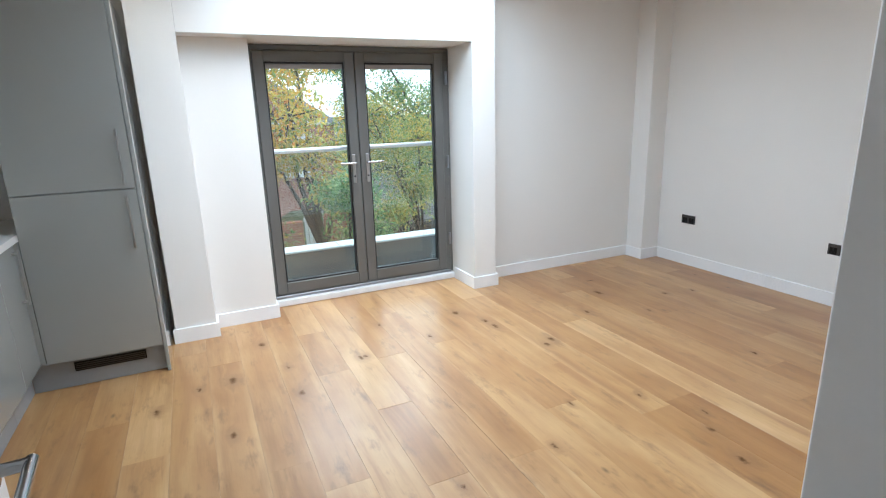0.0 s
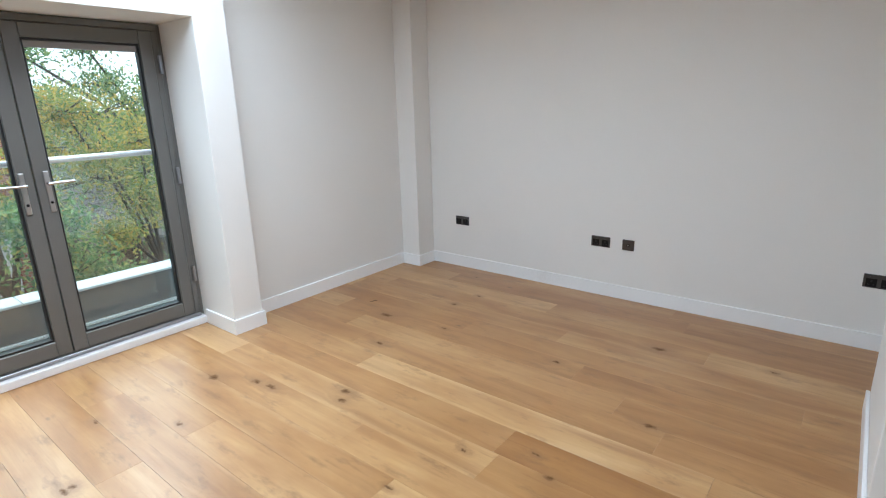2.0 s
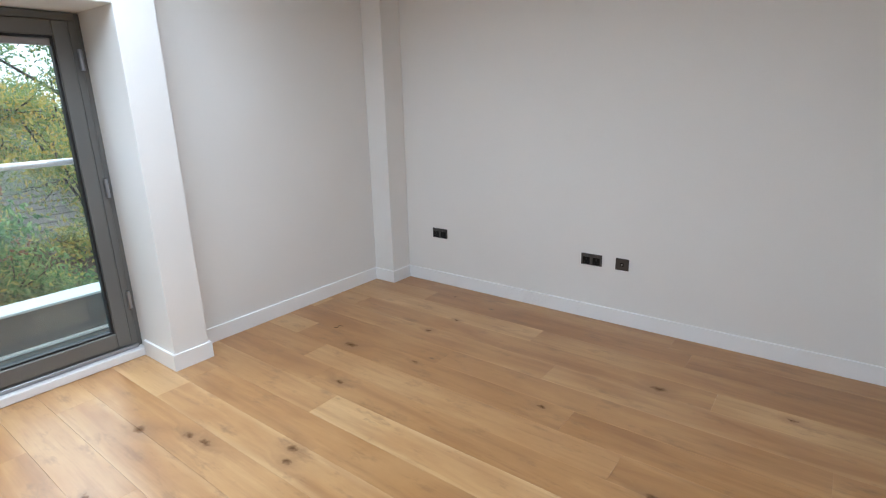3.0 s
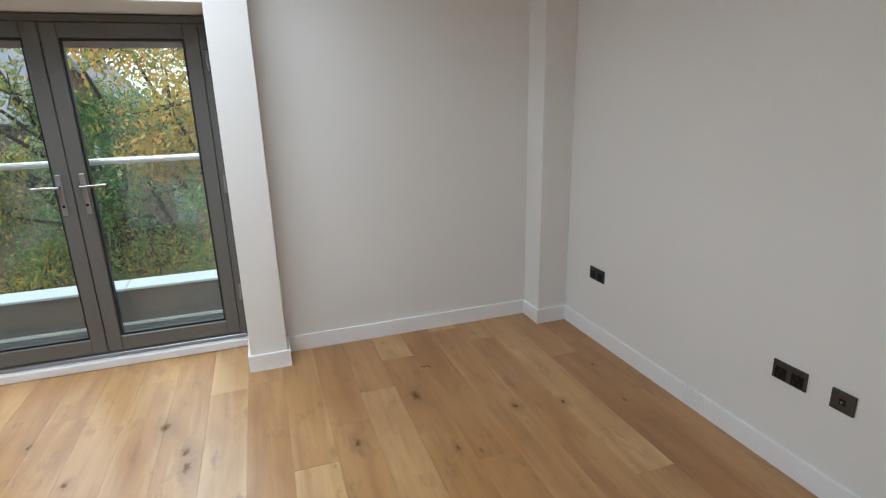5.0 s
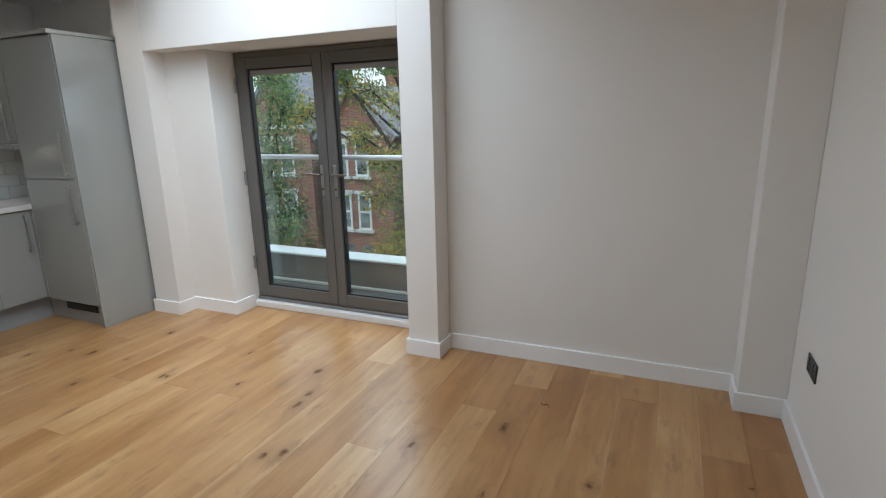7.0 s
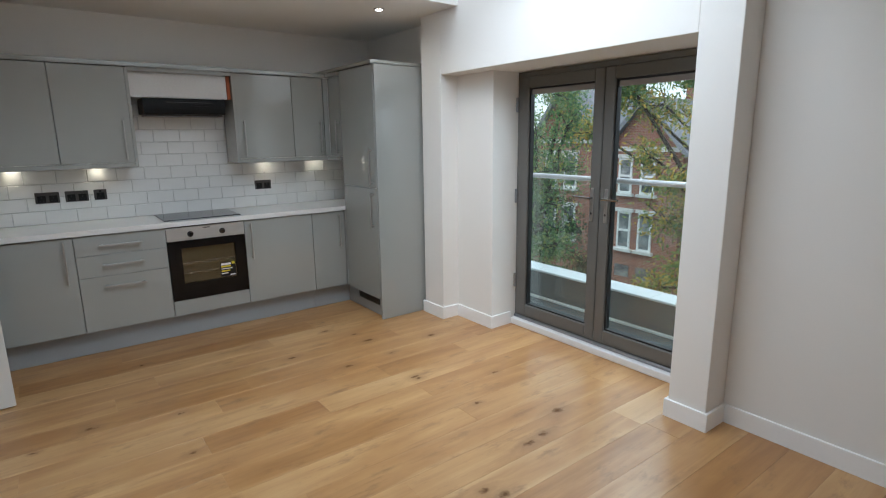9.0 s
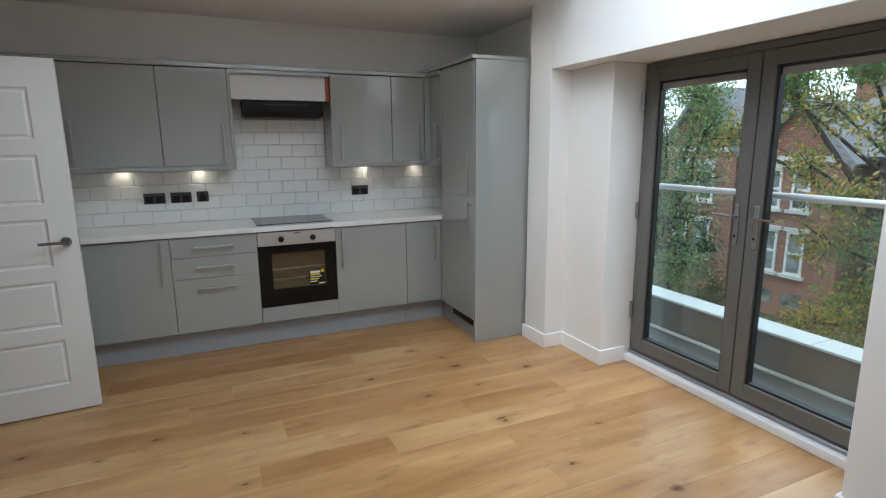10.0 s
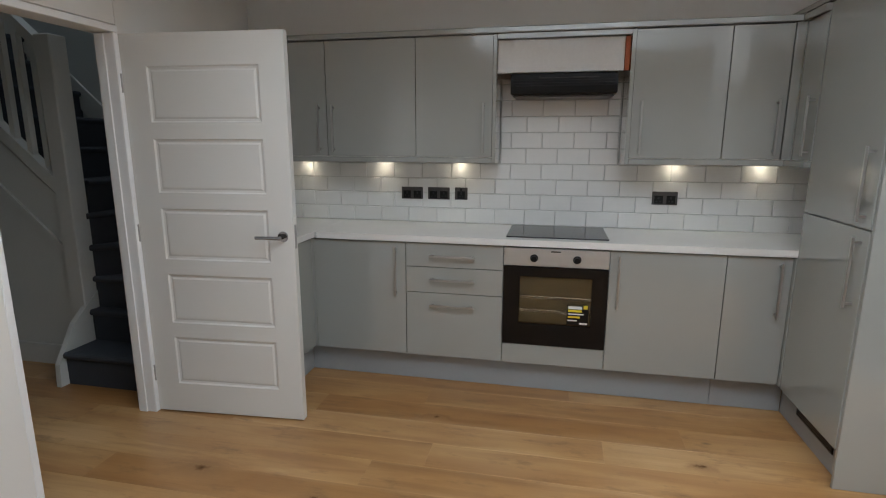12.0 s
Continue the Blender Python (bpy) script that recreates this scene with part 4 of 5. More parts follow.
def ground():
    xs = [-2500, -300, -80, -40] + [-24 + 2.0 * i for i in range(29)] + [50, 90, 300, 2500]
    ys = [-2500, -300, -60, -10] + [4.0 + 2.0 * i for i in range(26)] + [70, 120, 400, 2500]
    verts = [(x, y, ground_height(x, y) + 0.05 * noise.noise((x * 0.3, y * 0.3, 0))) for y in ys for x in xs]
    n = len(xs)
    faces = [(j * n + i, j * n + i + 1, (j + 1) * n + i + 1, (j + 1) * n + i) for j in range(len(ys) - 1) for i in range(n - 1)]
    me = bpy.data.meshes.new("ground")
    me.from_pydata(verts, [], faces)
    me.materials.append(M_GROUND)
    tagged(new("ground", me), "grassy garden ground with bare earth below the flat", "ground", kind="structure")


ground()
solid("road", boxed((-40, -3.0, 14.0, 19.0, -6.0, -5.93)), M_ASPHALT, "asphalt street between the gardens and the houses", "road", "structure")


def sash(parent, x, y, z, w, h, name="window"):
    """A sash window in a wall that faces -y: frame, panes, stone head and sill."""
    win = part(name, boxed((x - w / 2, x - w / 2 + 0.09, y - 0.03, y + 0.07, z - h / 2, z + h / 2), (x + w / 2 - 0.09, x + w / 2, y - 0.03, y + 0.07, z - h / 2, z + h / 2),
                           (x - w / 2 + 0.09, x + w / 2 - 0.09, y - 0.03, y + 0.07, z + h / 2 - 0.1, z + h / 2), (x - w / 2 + 0.09, x + w / 2 - 0.09, y - 0.03, y + 0.07, z - h / 2, z - h / 2 + 0.1),
                           (x - w / 2 + 0.09, x + w / 2 - 0.09, y - 0.02, y + 0.06, z - 0.05, z + 0.05)), M_SASH, parent, "white painted sash window")
    part("pane", boxed((x - w / 2 + 0.09, x + w / 2 - 0.09, y + 0.03, y + 0.04, z + 0.05, z + h / 2 - 0.1)), M_FARGLASS, win)
    part("pane", boxed((x - w / 2 + 0.09, x + w / 2 - 0.09, y + 0.01, y + 0.02, z - h / 2 + 0.1, z - 0.05)), M_FARGLASS, win)
    part("lintel", boxed((x - w / 2 - 0.14, x + w / 2 + 0.14, y - 0.08, y + 0.05, z + h / 2, z + h / 2 + 0.17)), M_STONE, win, "pale stone lintel")
    part("sill", boxed((x - w / 2 - 0.14, x + w / 2 + 0.14, y - 0.14, y + 0.05, z - h / 2 - 0.14, z - h / 2)), M_STONE, win, "pale stone sill")
    return win


def roof_slab(bm, a, b, c, d, thick=0.14):
    """A roof slope between four corners."""
    n = (Vector(b) - Vector(a)).cross(Vector(d) - Vector(a)).normalized() * thick
    low = [bm.verts.new(Vector(p)) for p in (a, b, c, d)]
    top = [bm.verts.new(Vector(p) + n) for p in (a, b, c, d)]
    bm.faces.new(low), bm.faces.new(top[::-1])
    for i in range(4):
        j = (i + 1) % 4
        bm.faces.new((low[i], top[i], top[j], low[j]))


def gable_house(x0, x1, y0, y1, eave, ridge, wins, label, arch=(), wing=()):
    """A brick house with its gable to the street; walls down to the ground."""
    h = thing("house", label, "house", None, "brick houses over the street")
    xm = (x0 + x1) / 2
    bm = bmesh.new()
    slab(bm, [(x0, -6.4), (x1, -6.4), (x1, eave), (xm, ridge), (x0, eave)], (y0, y0 + 0.35))
    for v in bm.verts:
        v.co = Vector((v.co.x, v.co.z, v.co.y))
    part("wall", bm, M_BRICK, h, "red brick gable wall")
    part("wall", boxed((x1 - 0.3, x1, y0 + 0.352, y1, -6.4, eave)), M_BRICK_BROWN, h, "brown brick side wall")
    part("wall", boxed((x0, x0 + 0.3, y0 + 0.352, y1, -6.4, eave)), M_BRICK_BROWN, h)
    bm = bmesh.new()
    o = 0.3
    roof_slab(bm, (x1 + o, y0 - o, eave - o * 0.8), (x1 + o, y1, eave - o * 0.8), (xm, y1, ridge + 0.03), (xm, y0 - o, ridge + 0.03))
    roof_slab(bm, (xm, y0 - o, ridge + 0.03), (xm, y1, ridge + 0.03), (x0 - o, y1, eave - o * 0.8), (x0 - o, y0 - o, eave - o * 0.8))
    r = part("roof", bm, M_SLATE, h, "grey slate roof")
    if ridge > 3:
        part("chimney", boxed((xm - 0.4, xm + 0.4, y0 + 4, y0 + 5.2, ridge - 0.8, ridge + 1.3), (xm - 0.46, xm + 0.46, y0 + 3.94, y0 + 5.26, ridge + 1.3, ridge + 1.45)), M_BRICK, r)
    bm = bmesh.new()
    for s in (-1, 1):
        xe = x1 + o if s > 0 else x0 - o
        a, b = Vector((xe, y0 - o - 0.02, eave - o * 0.8 - 0.12)), Vector((xm, y0 - o - 0.02, ridge - 0.1))
        m = (b - a).normalized()
        up_ = Vector((-m.z, 0, m.x)) * (1 if m.x > 0 else -1)
        vs = [bm.verts.new(p) for p in (a, b, b + up_ * 0.2, a + up_ * 0.2)]
        ws = [bm.verts.new(v.co + Vector((0, -0.05, 0))) for v in vs]
        bm.faces.new(vs), bm.faces.new(ws)
        for i in range(4):
            bm.faces.new((vs[i], vs[(i + 1) % 4], ws[(i + 1) % 4], ws[i]))
    part("bargeboard", bm, M_SLATE, h, "dark bargeboards")
    part("string_course", boxed((x0 - 0.05, x1 + 0.05, y0 - 0.07, y0 - 0.002, eave - 0.1, eave + 0.12)), M_STONE, h, "pale stone string course")
    for x, z, w, hh in wins:
        sash(h, x, y0 - 0.05, z, w, hh)
    for x, z, w, hh in arch:
        part("basement_window", boxed((x - w / 2, x + w / 2, y0 - 0.04, y0 - 0.004, z - hh / 2, z + hh / 2)), M_FARGLASS, h, "dark basement window")
    if wing:
        # a set-back wing beside the gable, its roof sloping to the street
        a, b = wing
        part("wall", boxed((a, b, y0 + 1.0, y0 + 1.3, -6.4, eave + 0.1)), M_BRICK_BROWN, h, "brown brick set-back wall")
        bm = bmesh.new()
        roof_slab(bm, (xm + 0.3, y0 + 0.75, eave), (b + 0.25, y0 + 0.75, eave), (b + 0.25, y0 + 5.0, ridge + 0.9), (xm + 0.3, y0 + 5.0, ridge + 0.9))
        part("roof", bm, M_SLATE, h, "pale grey slate main roof")
        part("gutter", boxed((a, b + 0.25, y0 + 0.62, y0 + 0.74, eave - 0.06, eave + 0.06)), M_FRAME_DARK, h, "dark gutter")
        part("downpipe", rods(((a + 0.25, y0 + 0.93, -6.0), (a + 0.25, y0 + 0.93, eave), 0.06)), M_FRAME_DARK, h, "dark downpipe")
    return h


W1 = [(-11.97, -0.415, 0.74, 1.69), (-10.77, -0.415, 0.74, 1.69), (-11.9, -3.09, 0.74, 1.84), (-10.75, -3.09, 0.74, 1.84)]
gable_house(-13.0, -9.1, 24.0, 33.0, 0.85, 3.1, W1, "red brick Victorian house with slate roof and white sash windows", arch=[(-11.9, -5.15, 0.8, 0.6), (-10.7, -5.15, 0.8, 0.6)], wing=(-8.85, -5.9))
W2 = [(x, z, 0.9, 1.9) for z in (-0.4, -3.3) for x in (-17.6, -16.2)]
gable_house(-18.9, -14.6, 25.0, 33.0, 1.2, 4.2, W2, "red brick house with white sash windows behind the trees")
W3 = [(-4.6, -0.4, 0.9, 1.8), (-4.6, -3.3, 0.9, 1.9), (-6.2, -0.4, 0.9, 1.8), (-6.2, -3.3, 0.9, 1.9)]
gable_house(-7.6, -3.2, 30.0, 38.0, 0.6, 3.6, W3, "brown brick house set back with white sash windows")
W4 = [(2.5, -3.3, 1.1, 1.5), (0.6, -3.3, 1.1, 1.5), (2.4, -0.3, 1.1, 1.7), (4.6, -0.3, 1.1, 1.7)]
gable_house(-0.6, 6.4, 26.0, 36.0, 1.2, 3.4, W4, "red brick house mostly hidden by yellow leaves")

# outbuilding, wall and gate in the garden
ob_ = thing("outbuilding", "low outbuilding with a weathered tiled roof among shrubs", "outbuilding")
part("wall", boxed((5.2, 10.5, 16.5, 20.0, -4.4, -2.0)), M_BRICK_BROWN, ob_)
rf = bmesh.new()
roof_slab(rf, (4.9, 16.1, -2.15), (10.8, 16.1, -2.15), (10.8, 20.2, -1.0), (4.9, 20.2, -1.0))
rf_ob = part("roof", rf, M_CLAYTILE, ob_, "weathered roof tiles in courses")
for i in range(9):
    y = 16.15 + i * 0.45
    part("tile_course", boxed((4.92, 10.78, y, y + 0.06, -2.15 + i * 0.126 + 0.12, -2.15 + i * 0.126 + 0.19)), M_CLAYTILE, rf_ob)
solid("garden_wall", boxed((0.6, 2.93, 17.0, 17.3, -4.6, -1.75), (3.6, 4.7, 17.0, 17.3, -4.6, -1.6), bevel=0.02), M_BRICK, "red brick garden wall with a gap for a gate", "garden wall", "structure")
gate = thing("garden_gate", "white slatted timber gate in a brick wall", "gate", pose(2.95, 16.95, -2.95))
for i in range(5):
    part("slat", boxed((0.02 + i * 0.125, 0.125 + i * 0.125, 0, 0.03, 0.08, 1.5 + 0.04 * (i % 2))), M_GATE, gate)
for z in (0.3, 1.2):
    part("rail", boxed((0.0, 0.64, 0.031, 0.07, z, z + 0.1)), M_GATE, gate)


def car(x, y, m_paint):
    c = thing("car", "dark parked car on the street", "car", pose(x, y, -5.93))
    bm = bmesh.new()
    slab(bm, [(-2.1, 0.3), (2.1, 0.3), (2.12, 0.75), (1.3, 0.92), (0.8, 1.38), (-0.9, 1.42), (-1.6, 0.95), (-2.1, 0.85)], (-0.85, 0.85))
    for v in bm.verts:
        v.co = Vector((v.co.x, v.co.z * (1 - 0.16 * max(0, v.co.y - 0.9)), v.co.y))
    bmesh.ops.bevel(bm, geom=bm.edges[:], offset=0.05, segments=2, affect="EDGES")
    part("body", bm, m_paint, c, smooth=True)
    for wx in (-1.3, 1.3):
        for wy in (-0.8, 0.8):
            wheel = part("wheel", rods(((wx, wy - 0.1, 0.31), (wx, wy + 0.1, 0.31), 0.31), sides=20), M_RUBBER, c, smooth=True)
            part("rim", rods(((wx, wy - 0.11, 0.31), (wx, wy + 0.11, 0.31), 0.19), sides=16), M_STEEL, wheel)
    part("side_glass", boxed((-0.95, 0.75, -0.80, 0.80, 1.0, 1.3)), M_FARGLASS, c)


car(-5.2, 17.6, M_CAR)


# ---- trees ----
def tree(x, y, base, top, clumps, leaf_mat, label, size=0.09, per=420, trunk_r=0.16, seed=1, spread=0.55):
    """A tapered trunk, a limb to each clump, twigs, and many small folded leaves round the twigs.
    clumps: centre and radius of the masses of foliage."""
    rng = np.random.default_rng(seed)
    t = thing("tree", label, "tree")
    bm = bmesh.new()
    fork = Vector((x, y, base + (top - base) * 0.45))
    mid = Vector((x + 0.12, y - 0.1, (base + fork.z) / 2))
    rod(bm, (x, y, base - 0.1), mid, trunk_r, trunk_r * 0.8, 9)
    rod(bm, mid, fork, trunk_r * 0.8, trunk_r * 0.62, 9)
    centres, twig_ends = [], []
    for cx, cy, cz, cr in clumps:
        c = Vector((cx, cy, cz))
        start = fork.lerp(Vector((x, y, top)), 0.25 if cz > fork.z else 0.0) if cz > fork.z - 0.5 else mid
        bend = start.lerp(c, 0.5) + Vector((0, 0, 0.25 * cr))
        rod(bm, start, bend, trunk_r * 0.38, trunk_r * 0.24, 7)
        rod(bm, bend, c, trunk_r * 0.24, trunk_r * 0.12, 7)
        for _ in range(14):
            d = Vector(rng.normal(size=3))
            d.normalize()
            d.z = d.z * 0.7 + 0.1
            e = c + d * cr * float(rng.uniform(0.55, 1.0))
            rod(bm, c, e, trunk_r * 0.09, trunk_r * 0.03, 4)
            twig_ends.append((c, e, cr))
    part("trunk", bm, M_BARK, t, "dark branching trunk", smooth=True)
    verts, faces = [], []
    share = int(per * 3.4) // 14
    for c, e, cr in twig_ends:
        n = share
        f = rng.uniform(0.25, 1.08, n)[:, None]
        p = np.array(c)[None] * (1 - f) + np.array(e)[None] * f + rng.normal(size=(n, 3)) * cr * 0.22 * spread / 0.55
        a = rng.normal(size=(n, 3))
        a[:, 2] -= 0.5
        a /= np.linalg.norm(a, axis=1)[:, None]
        b = np.cross(a, rng.normal(size=(n, 3)))
        b /= np.linalg.norm(b, axis=1)[:, None]
        nn = np.cross(a, b)
        s = (size * rng.uniform(0.6, 1.25, n))[:, None]
        k = len(verts)
        quad = np.stack([p, p + a * s * 0.45 + b * s * 0.19 + nn * s * 0.07, p + a * s, p + a * s * 0.45 - b * s * 0.19 + nn * s * 0.07], 1).reshape(-1, 3)
        verts.extend(quad.tolist())
        for i in range(n):
            q = k + 4 * i
            faces.append((q, q + 1, q + 2))
            faces.append((q, q + 2, q + 3))
    me = bpy.data.meshes.new("crown")
    me.from_pydata(verts, [], faces)
    me.materials.append(leaf_mat)
    cr_ob = new("crown", me)
    cr_ob.parent = t
    tagged(cr_ob, kind="stuff")
    return t


tree(-1.6, 15.6, -6.0, 1.6, [(-2.2, 14.8, 0.6, 1.0), (-0.9, 14.9, 0.3, 1.0), (-1.8, 14.6, -0.9, 1.1), (-0.6, 14.7, -1.4, 1.0), (-2.6, 15.0, -1.9, 1.0), (-1.4, 14.6, -2.7, 1.1), (-0.3, 15.0, 1.3, 0.9), (0.4, 15.0, -0.4, 1.0), (0.6, 15.0, -2.2, 1.0)], M_LEAF_GREEN,
     "leafy green tree between the gardens and the street", 0.12, 330, 0.18, 17)
# yellow tree close to the doors
tree(1.9, 9.2, -6.0, 2.6, [(1.3, 8.0, 1.5, 0.7), (1.6, 8.4, 0.9, 0.7), (0.9, 8.3, 2.2, 0.7), (1.6, 8.8, 2.3, 0.75), (1.95, 8.2, 0.3, 0.4), (1.05, 8.2, 0.9, 0.45)], M_LEAF_YELLOW,
     "tree in yellow and orange autumn leaf close to the doors", 0.1, 330, 0.15, 3)
tree(2.0, 8.0, -6.0, 0.6, [(1.9, 7.3, 0.4, 0.5), (2.15, 7.4, -0.4, 0.4), (2.15, 7.5, -0.3, 0.6), (2.15, 7.3, -1.2, 0.45), (2.2, 7.4, -1.2, 0.6), (1.9, 7.2, -2.0, 0.7)], M_LEAF_GREEN,
     "bushy green tree just outside the doors", 0.085, 460, 0.12, 4)
tree(0.2, 9.6, -6.0, 2.4, [(0.2, 8.9, 0.4, 0.8), (-0.3, 9.2, -0.6, 0.75), (0.7, 9.0, -0.7, 0.8), (0.2, 8.8, -1.6, 0.8), (0.5, 9.2, 1.3, 0.75), (-0.1, 9.3, 1.5, 0.6), (1.2, 9.2, -1.7, 0.7), (0.5, 9.0, -2.6, 0.9),
                           (-0.9, 9.1, 2.5, 0.5), (-1.8, 8.9, 2.4, 0.45)], M_LEAF_MIXED,
     "green tree with some leaves turning yellow", 0.09, 560, 0.17, 5)
tree(-5.2, 10.5, -6.0, 3.0, [(-4.4, 9.6, 1.6, 1.0), (-5.6, 9.8, 0.4, 1.2), (-4.1, 9.4, 0.2, 0.9), (-5.0, 9.2, -1.0, 1.1), (-6.2, 10.2, 1.8, 1.1), (-4.2, 9.3, -2.1, 0.95), (-3.6, 9.4, 0.9, 0.8), (-4.6, 9.2, 0.6, 1.0), (-3.5, 9.3, -0.6, 0.7), (-3.6, 9.2, -1.6, 0.8), (-4.9, 9.4, 1.2, 1.0), (-3.5, 9.5, 1.7, 0.7), (-5.6, 9.6, -2.4, 1.1), (-6.6, 10.0, -0.9, 1.1), (-5.4, 10.2, 2.6, 1.0), (-4.9, 9.3, -3.4, 1.0), (-3.7, 9.6, 2.3, 0.6)], M_LEAF_GREEN,
     "dense green tree beside the balcony", 0.085, 430, 0.18, 7)
tree(0.9, 10.4, -6.0, 2.6, [(-0.6, 9.0, 1.7, 0.6), (-1.3, 9.2, 2.0, 0.6), (-0.8, 8.8, 0.8, 0.4), (-0.6, 8.9, -0.5, 0.5), (-0.9, 9.0, -1.3, 0.45), (-2.0, 9.3, 2.2, 0.55), (-2.6, 9.2, 1.6, 0.45), (0.1, 8.9, 2.4, 0.6), (-1.0, 9.0, 0.2, 0.5), (-1.1, 9.0, -0.9, 0.5), (-1.5, 9.2, 1.2, 0.5), (-0.7, 9.1, -2.1, 0.5)], M_LEAF_LIGHT,
     "thin branching tree with sparse yellow-green leaves", 0.09, 190, 0.14, 6)
tree(4.4, 10.6, -6.0, 2.0, [(3.4, 9.6, 0.9, 0.6), (3.9, 9.9, 0.1, 0.6), (3.1, 9.8, 1.5, 0.5), (4.2, 10.2, 1.0, 0.6), (3.3, 9.6, -0.35, 0.45)], M_LEAF_LIGHT,
     "young tree with pale yellow-green leaves near the doors", 0.09, 290, 0.1, 8)
tree(5.6, 15.0, -4.2, 2.4, [(4.9, 14.0, 1.4, 1.1), (5.9, 14.4, 0.6, 1.2), (4.6, 13.6, 0.1, 1.1), (6.5, 14.8, 1.1, 1.1), (5.6, 13.8, -0.7, 1.1), (6.9, 14.6, -0.1, 1.1), (4.2, 14.4, 1.5, 0.7), (3.9, 14.0, 0.8, 0.8)], M_LEAF_LIGHT,
     "broad green and yellow tree over the garden", 0.1, 420, 0.2, 9)
tree(8.6, 19.5, -4.0, 3.0, [(7.6, 18.4, 1.4, 1.5), (9.2, 18.8, 0.9, 1.5), (6.6, 18.2, 0.5, 1.4), (8.4, 18.6, 2.0, 1.2), (7.0, 18.8, 2.2, 0.9), (5.6, 19.0, 1.9, 1.0), (9.0, 18.4, -0.4, 1.4), (5.0, 18.5, 3.0, 1.0), (6.6, 18.6, 3.3, 0.9)], M_LEAF_GREEN,
     "tall green tree behind the outbuilding", 0.14, 330, 0.24, 11)
tree(-9.4, 17.5, -6.0, 0.6, [(-9.6, 16.6, -2.2, 1.2), (-8.4, 16.4, -3.4, 1.0), (-10.6, 16.8, -1.0, 1.2), (-9.0, 16.4, -4.4, 1.0), (-11.4, 17.0, -2.6, 1.3), (-7.4, 16.6, -4.6, 0.9)], M_LEAF_DARK,
     "dark green street tree in front of the brick houses", 0.13, 420, 0.18, 13)
tree(-2.6, 13.0, -6.0, -2.2, [(-2.8, 12.4, -3.6, 0.9), (-1.9, 12.2, -4.2, 0.8), (-3.6, 12.6, -4.4, 0.9), (-2.5, 12.0, -4.9, 0.8)], M_LEAF_YELLOW,
     "small yellow-leaved tree below the balcony", 0.1, 380, 0.09, 15)


def shrub(x, y, z, clumps, mat, label, seed):
    s = tree(x, y, z, z + 0.8, clumps, mat, label, 0.11, 420, 0.05, seed)
    s.name = "shrub"
    s["category"] = "shrub"


shrub(4.6, 12.6, -4.4, [(4.3, 12.2, -1.9, 0.9), (5.2, 12.5, -2.2, 0.9), (3.8, 12.4, -2.7, 0.8), (4.8, 12.0, -3.0, 0.9), (6.2, 12.8, -2.4, 0.9)], M_LEAF_GREEN, "leafy green shrub below the balcony", 21)
shrub(1.4, 15.9, -5.0, [(0.8, 15.6, -2.6, 0.8), (1.9, 15.7, -2.7, 0.75), (1.3, 15.5, -3.5, 0.8), (0.2, 15.6, -3.3, 0.8)], M_LEAF_MIXED, "green shrub against the garden wall", 24)
shrub(7.0, 13.8, -4.4, [(6.8, 13.4, -2.0, 0.9), (7.8, 13.6, -2.6, 0.9)], M_LEAF_MIXED, "green shrub with pale spiky leaves", 22)
shrub(-3.8, 12.0, -6.0, [(-4.4, 11.4, -4.0, 1.0), (-5.4, 11.6, -4.4, 1.0), (-3.4, 11.5, -4.9, 0.9)], M_LEAF_GREEN, "green shrub beside the street", 23)

# ---- tiled splashback ----
splash = solid("splashback", boxed((WX, WX + 0.008, 0.09, 4.05, 0.936, 1.352), (WX, WX + 0.008, 1.84, 2.574, 1.352, 1.868)), M_GROUT, "white metro tiled splashback with grey joints", "splashback", "structure")


def tile_mesh(w, h):
    bm = bmesh.new()
    box(bm, -0.002, 0.007, 0, w, 0, h)
    bmesh.ops.bevel(bm, geom=[e for e in bm.edges if all(v.co.x > 0 for v in e.verts)], offset=0.0045, segments=2, affect="EDGES", profile=0.5)
    return finish("tile", bm, M_TILE)


TW, TH, J = 0.1975, 0.0998, 0.0022
meshes = {}
for row in range(10):
    z = 0.9375 + row * TH
    lo, hi = (0.1, 4.04) if row < 4 else (1.842, 2.572)
    height = min(TH - J, 1.866 - z)
    start = 2.0065 - TW * 10 + (TW / 2 if row % 2 else 0)
    for i in range(24):
        a, b = start + i * TW, start + (i + 1) * TW - J
        a, b = max(a, lo), min(b, hi)
        if b - a < 0.012:
            continue
        key = (round(b - a, 4), round(height, 4))
        if key not in meshes:
            meshes[key] = tile_mesh(*key)
        o = new("tile", meshes[key])
        o.location = (WX + 0.0078 + random.uniform(-0.0003, 0.0003), a, z)
        o.parent = splash

# ---- oak floor ----
floor = solid("floor", boxed((-4.1, EX + 0.1, -3.2, 4.3, -0.12, -0.003)), M_GAP, "wide oiled oak floorboards with dark knots", "floor", kind="structure")
EDGE, PITCH, LONG = 0.255, 0.1955, 1.95
# known end joints, row by row; longer runs carry on from the last by whole boards
JOINTS = {-7: [2.33], -4: [2.48], -1: [2.122], 0: [1.89], 1: [2.904, 3.572], 2: [1.728, 2.383], 3: [2.965], 4: [3.672], 5: [2.995], 6: [3.93], 7: [2.37],
          8: [3.666], 9: [1.746], 10: [0.929, 2.856], 11: [1.18, 3.122], 12: [1.437], 13: [3.698], 14: [2.64], 16: [1.2, 3.751], 18: [3.366]}
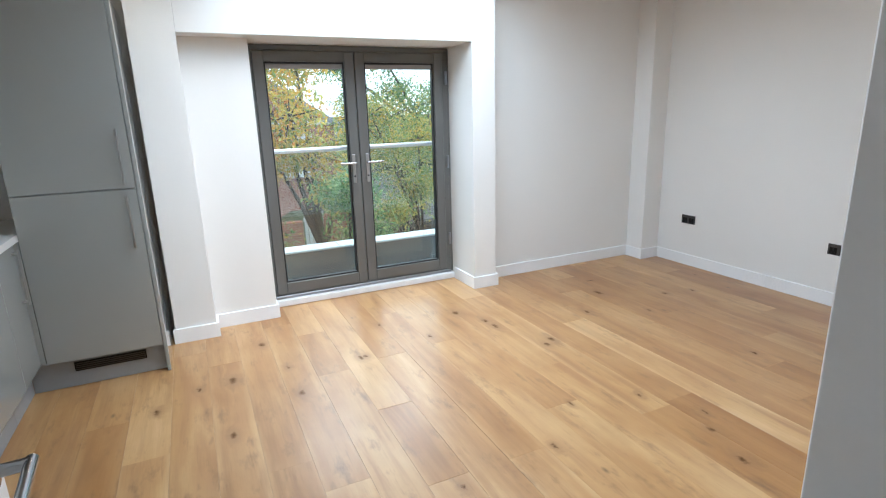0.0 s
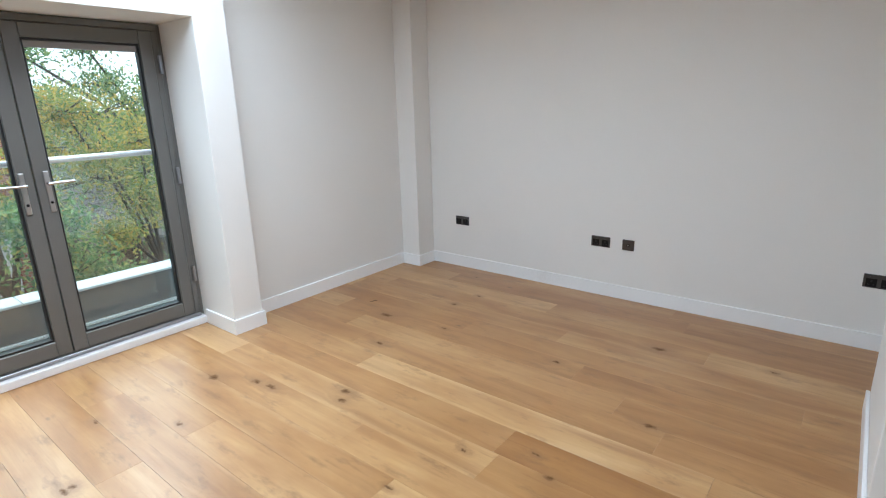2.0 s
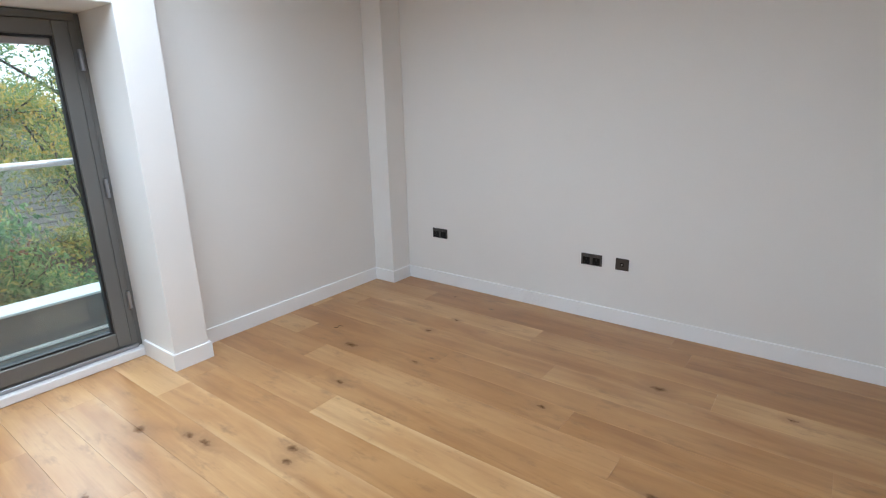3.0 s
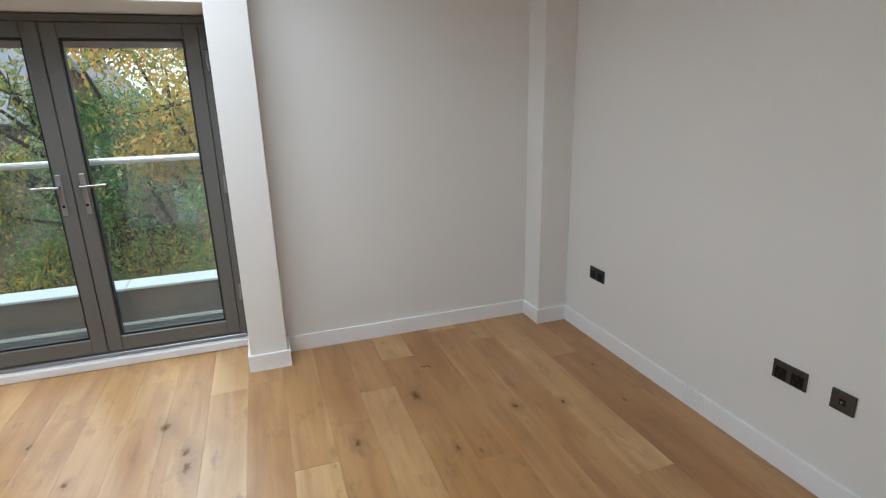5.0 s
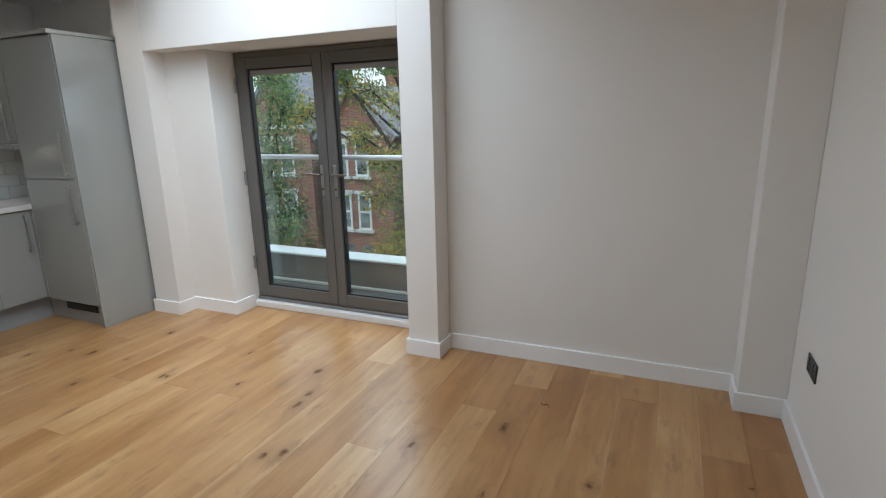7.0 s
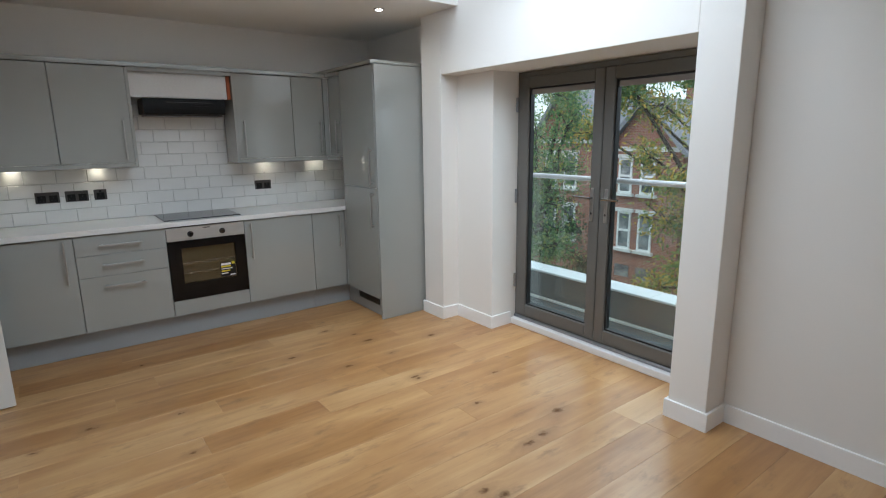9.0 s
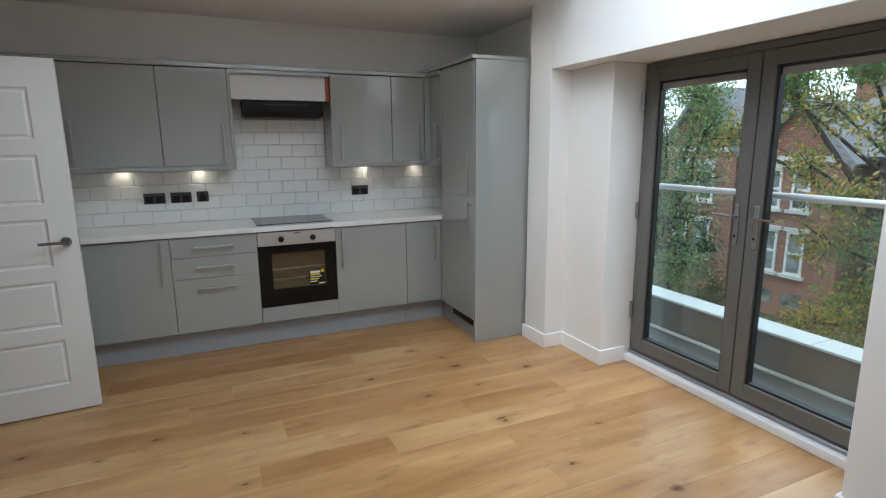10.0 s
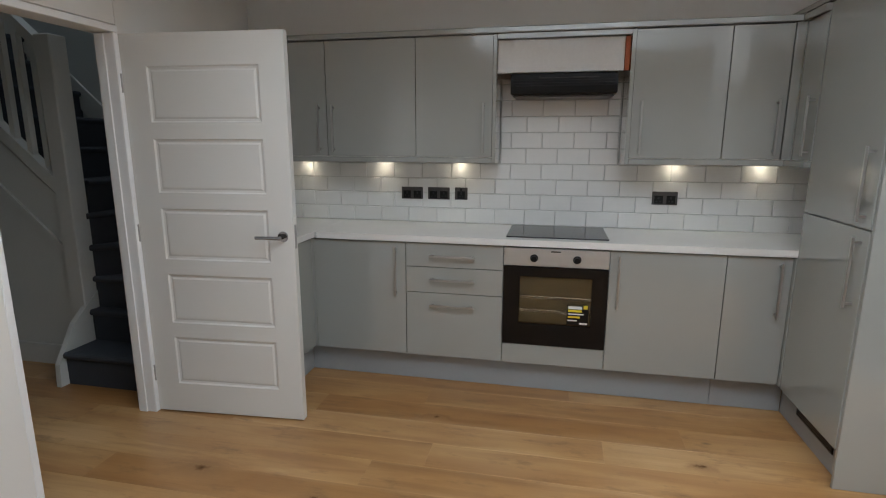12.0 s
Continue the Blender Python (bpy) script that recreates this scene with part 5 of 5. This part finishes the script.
# tone of some boards, 0 dark honey to 1 pale: row, a place along it, tone
# rows 13 up are darkened partly for weaker light by the east wall
TONES = [(0, 1.5, 0.95), (3, 2.4, 0.85), (3, 3.4, 0.55), (5, 2.4, 0.9), (5, 3.5, 0.6), (10, 2.4, 1.0), (10, 3.4, 0.5), (11, 2.5, 0.45), (11, 3.6, 0.3),
         (9, 1.2, 0.12), (9, 2.6, 0.55), (1, 3.2, 0.2), (1, 2.2, 0.65), (2, 2.0, 0.35), (2, 3.0, 0.75), (13, 3.0, 0.2), (13, 3.8, 0.55), (14, 2.0, 0.3),
         (14, 3.3, 0.15), (16, 3.0, 0.4), (18, 2.8, 0.1), (18, 3.7, 0.35), (-1, 1.5, 0.3), (-1, 3.0, 0.6), (8, 3.0, 0.8), (7, 3.0, 0.6), (6, 3.0, 0.7)]


def board_mesh(w, l):
    c = 0.0005
    bm = bmesh.new()
    low = [bm.verts.new(p) for p in ((-w, -l, -0.004), (w, -l, -0.004), (w, l, -0.004), (-w, l, -0.004))]
    mid = [bm.verts.new(p) for p in ((-w, -l, -c), (w, -l, -c), (w, l, -c), (-w, l, -c))]
    top = [bm.verts.new(p) for p in ((-w + c, -l + c, 0), (w - c, -l + c, 0), (w - c, l - c, 0), (-w + c, l - c, 0))]
    bm.faces.new(top)
    for a, b in ((low, mid), (mid, top)):
        for i in range(4):
            j = (i + 1) % 4
            bm.faces.new((a[i], a[j], b[j], b[i]))
    return finish("floorboard", bm, M_OAK)


boards = {}
rng = random.Random(12)
for row in range(-10, 20):
    x0 = EDGE + row * PITCH
    x1 = min(x0 + PITCH - 0.0006, EX)
    known = JOINTS[row] if row in JOINTS else [rng.uniform(0.5, 2.4)]
    first, last = known[0], known[-1]
    cuts = [first - LONG * k for k in range(4, 0, -1)] + known + [last + LONG * k for k in range(1, 4)]
    for c0, c1 in zip(cuts, cuts[1:]):
        a, b = max(c0, -1.6 if x1 < 1.8 else -0.03), min(c1, 4.29)
        tone = rng.betavariate(1.6, 1.4)
        for t_row, t_y, t_tone in TONES:
            if t_row == row and c0 < t_y < c1:
                tone = t_tone
        if b - a < 0.02 or x1 - x0 < 0.02:
            continue
        key = (round((x1 - x0) / 2, 4), round((b - a) / 2 - 0.0003, 3))
        if key not in boards:
            boards[key] = board_mesh(*key)
        o = new("floorboard", boards[key])
        o.location = ((x0 + x1) / 2, (a + b) / 2, rng.uniform(-0.0003, 0.0003))
        o.color = (tone, tone, tone, 1)
        o.parent = floor
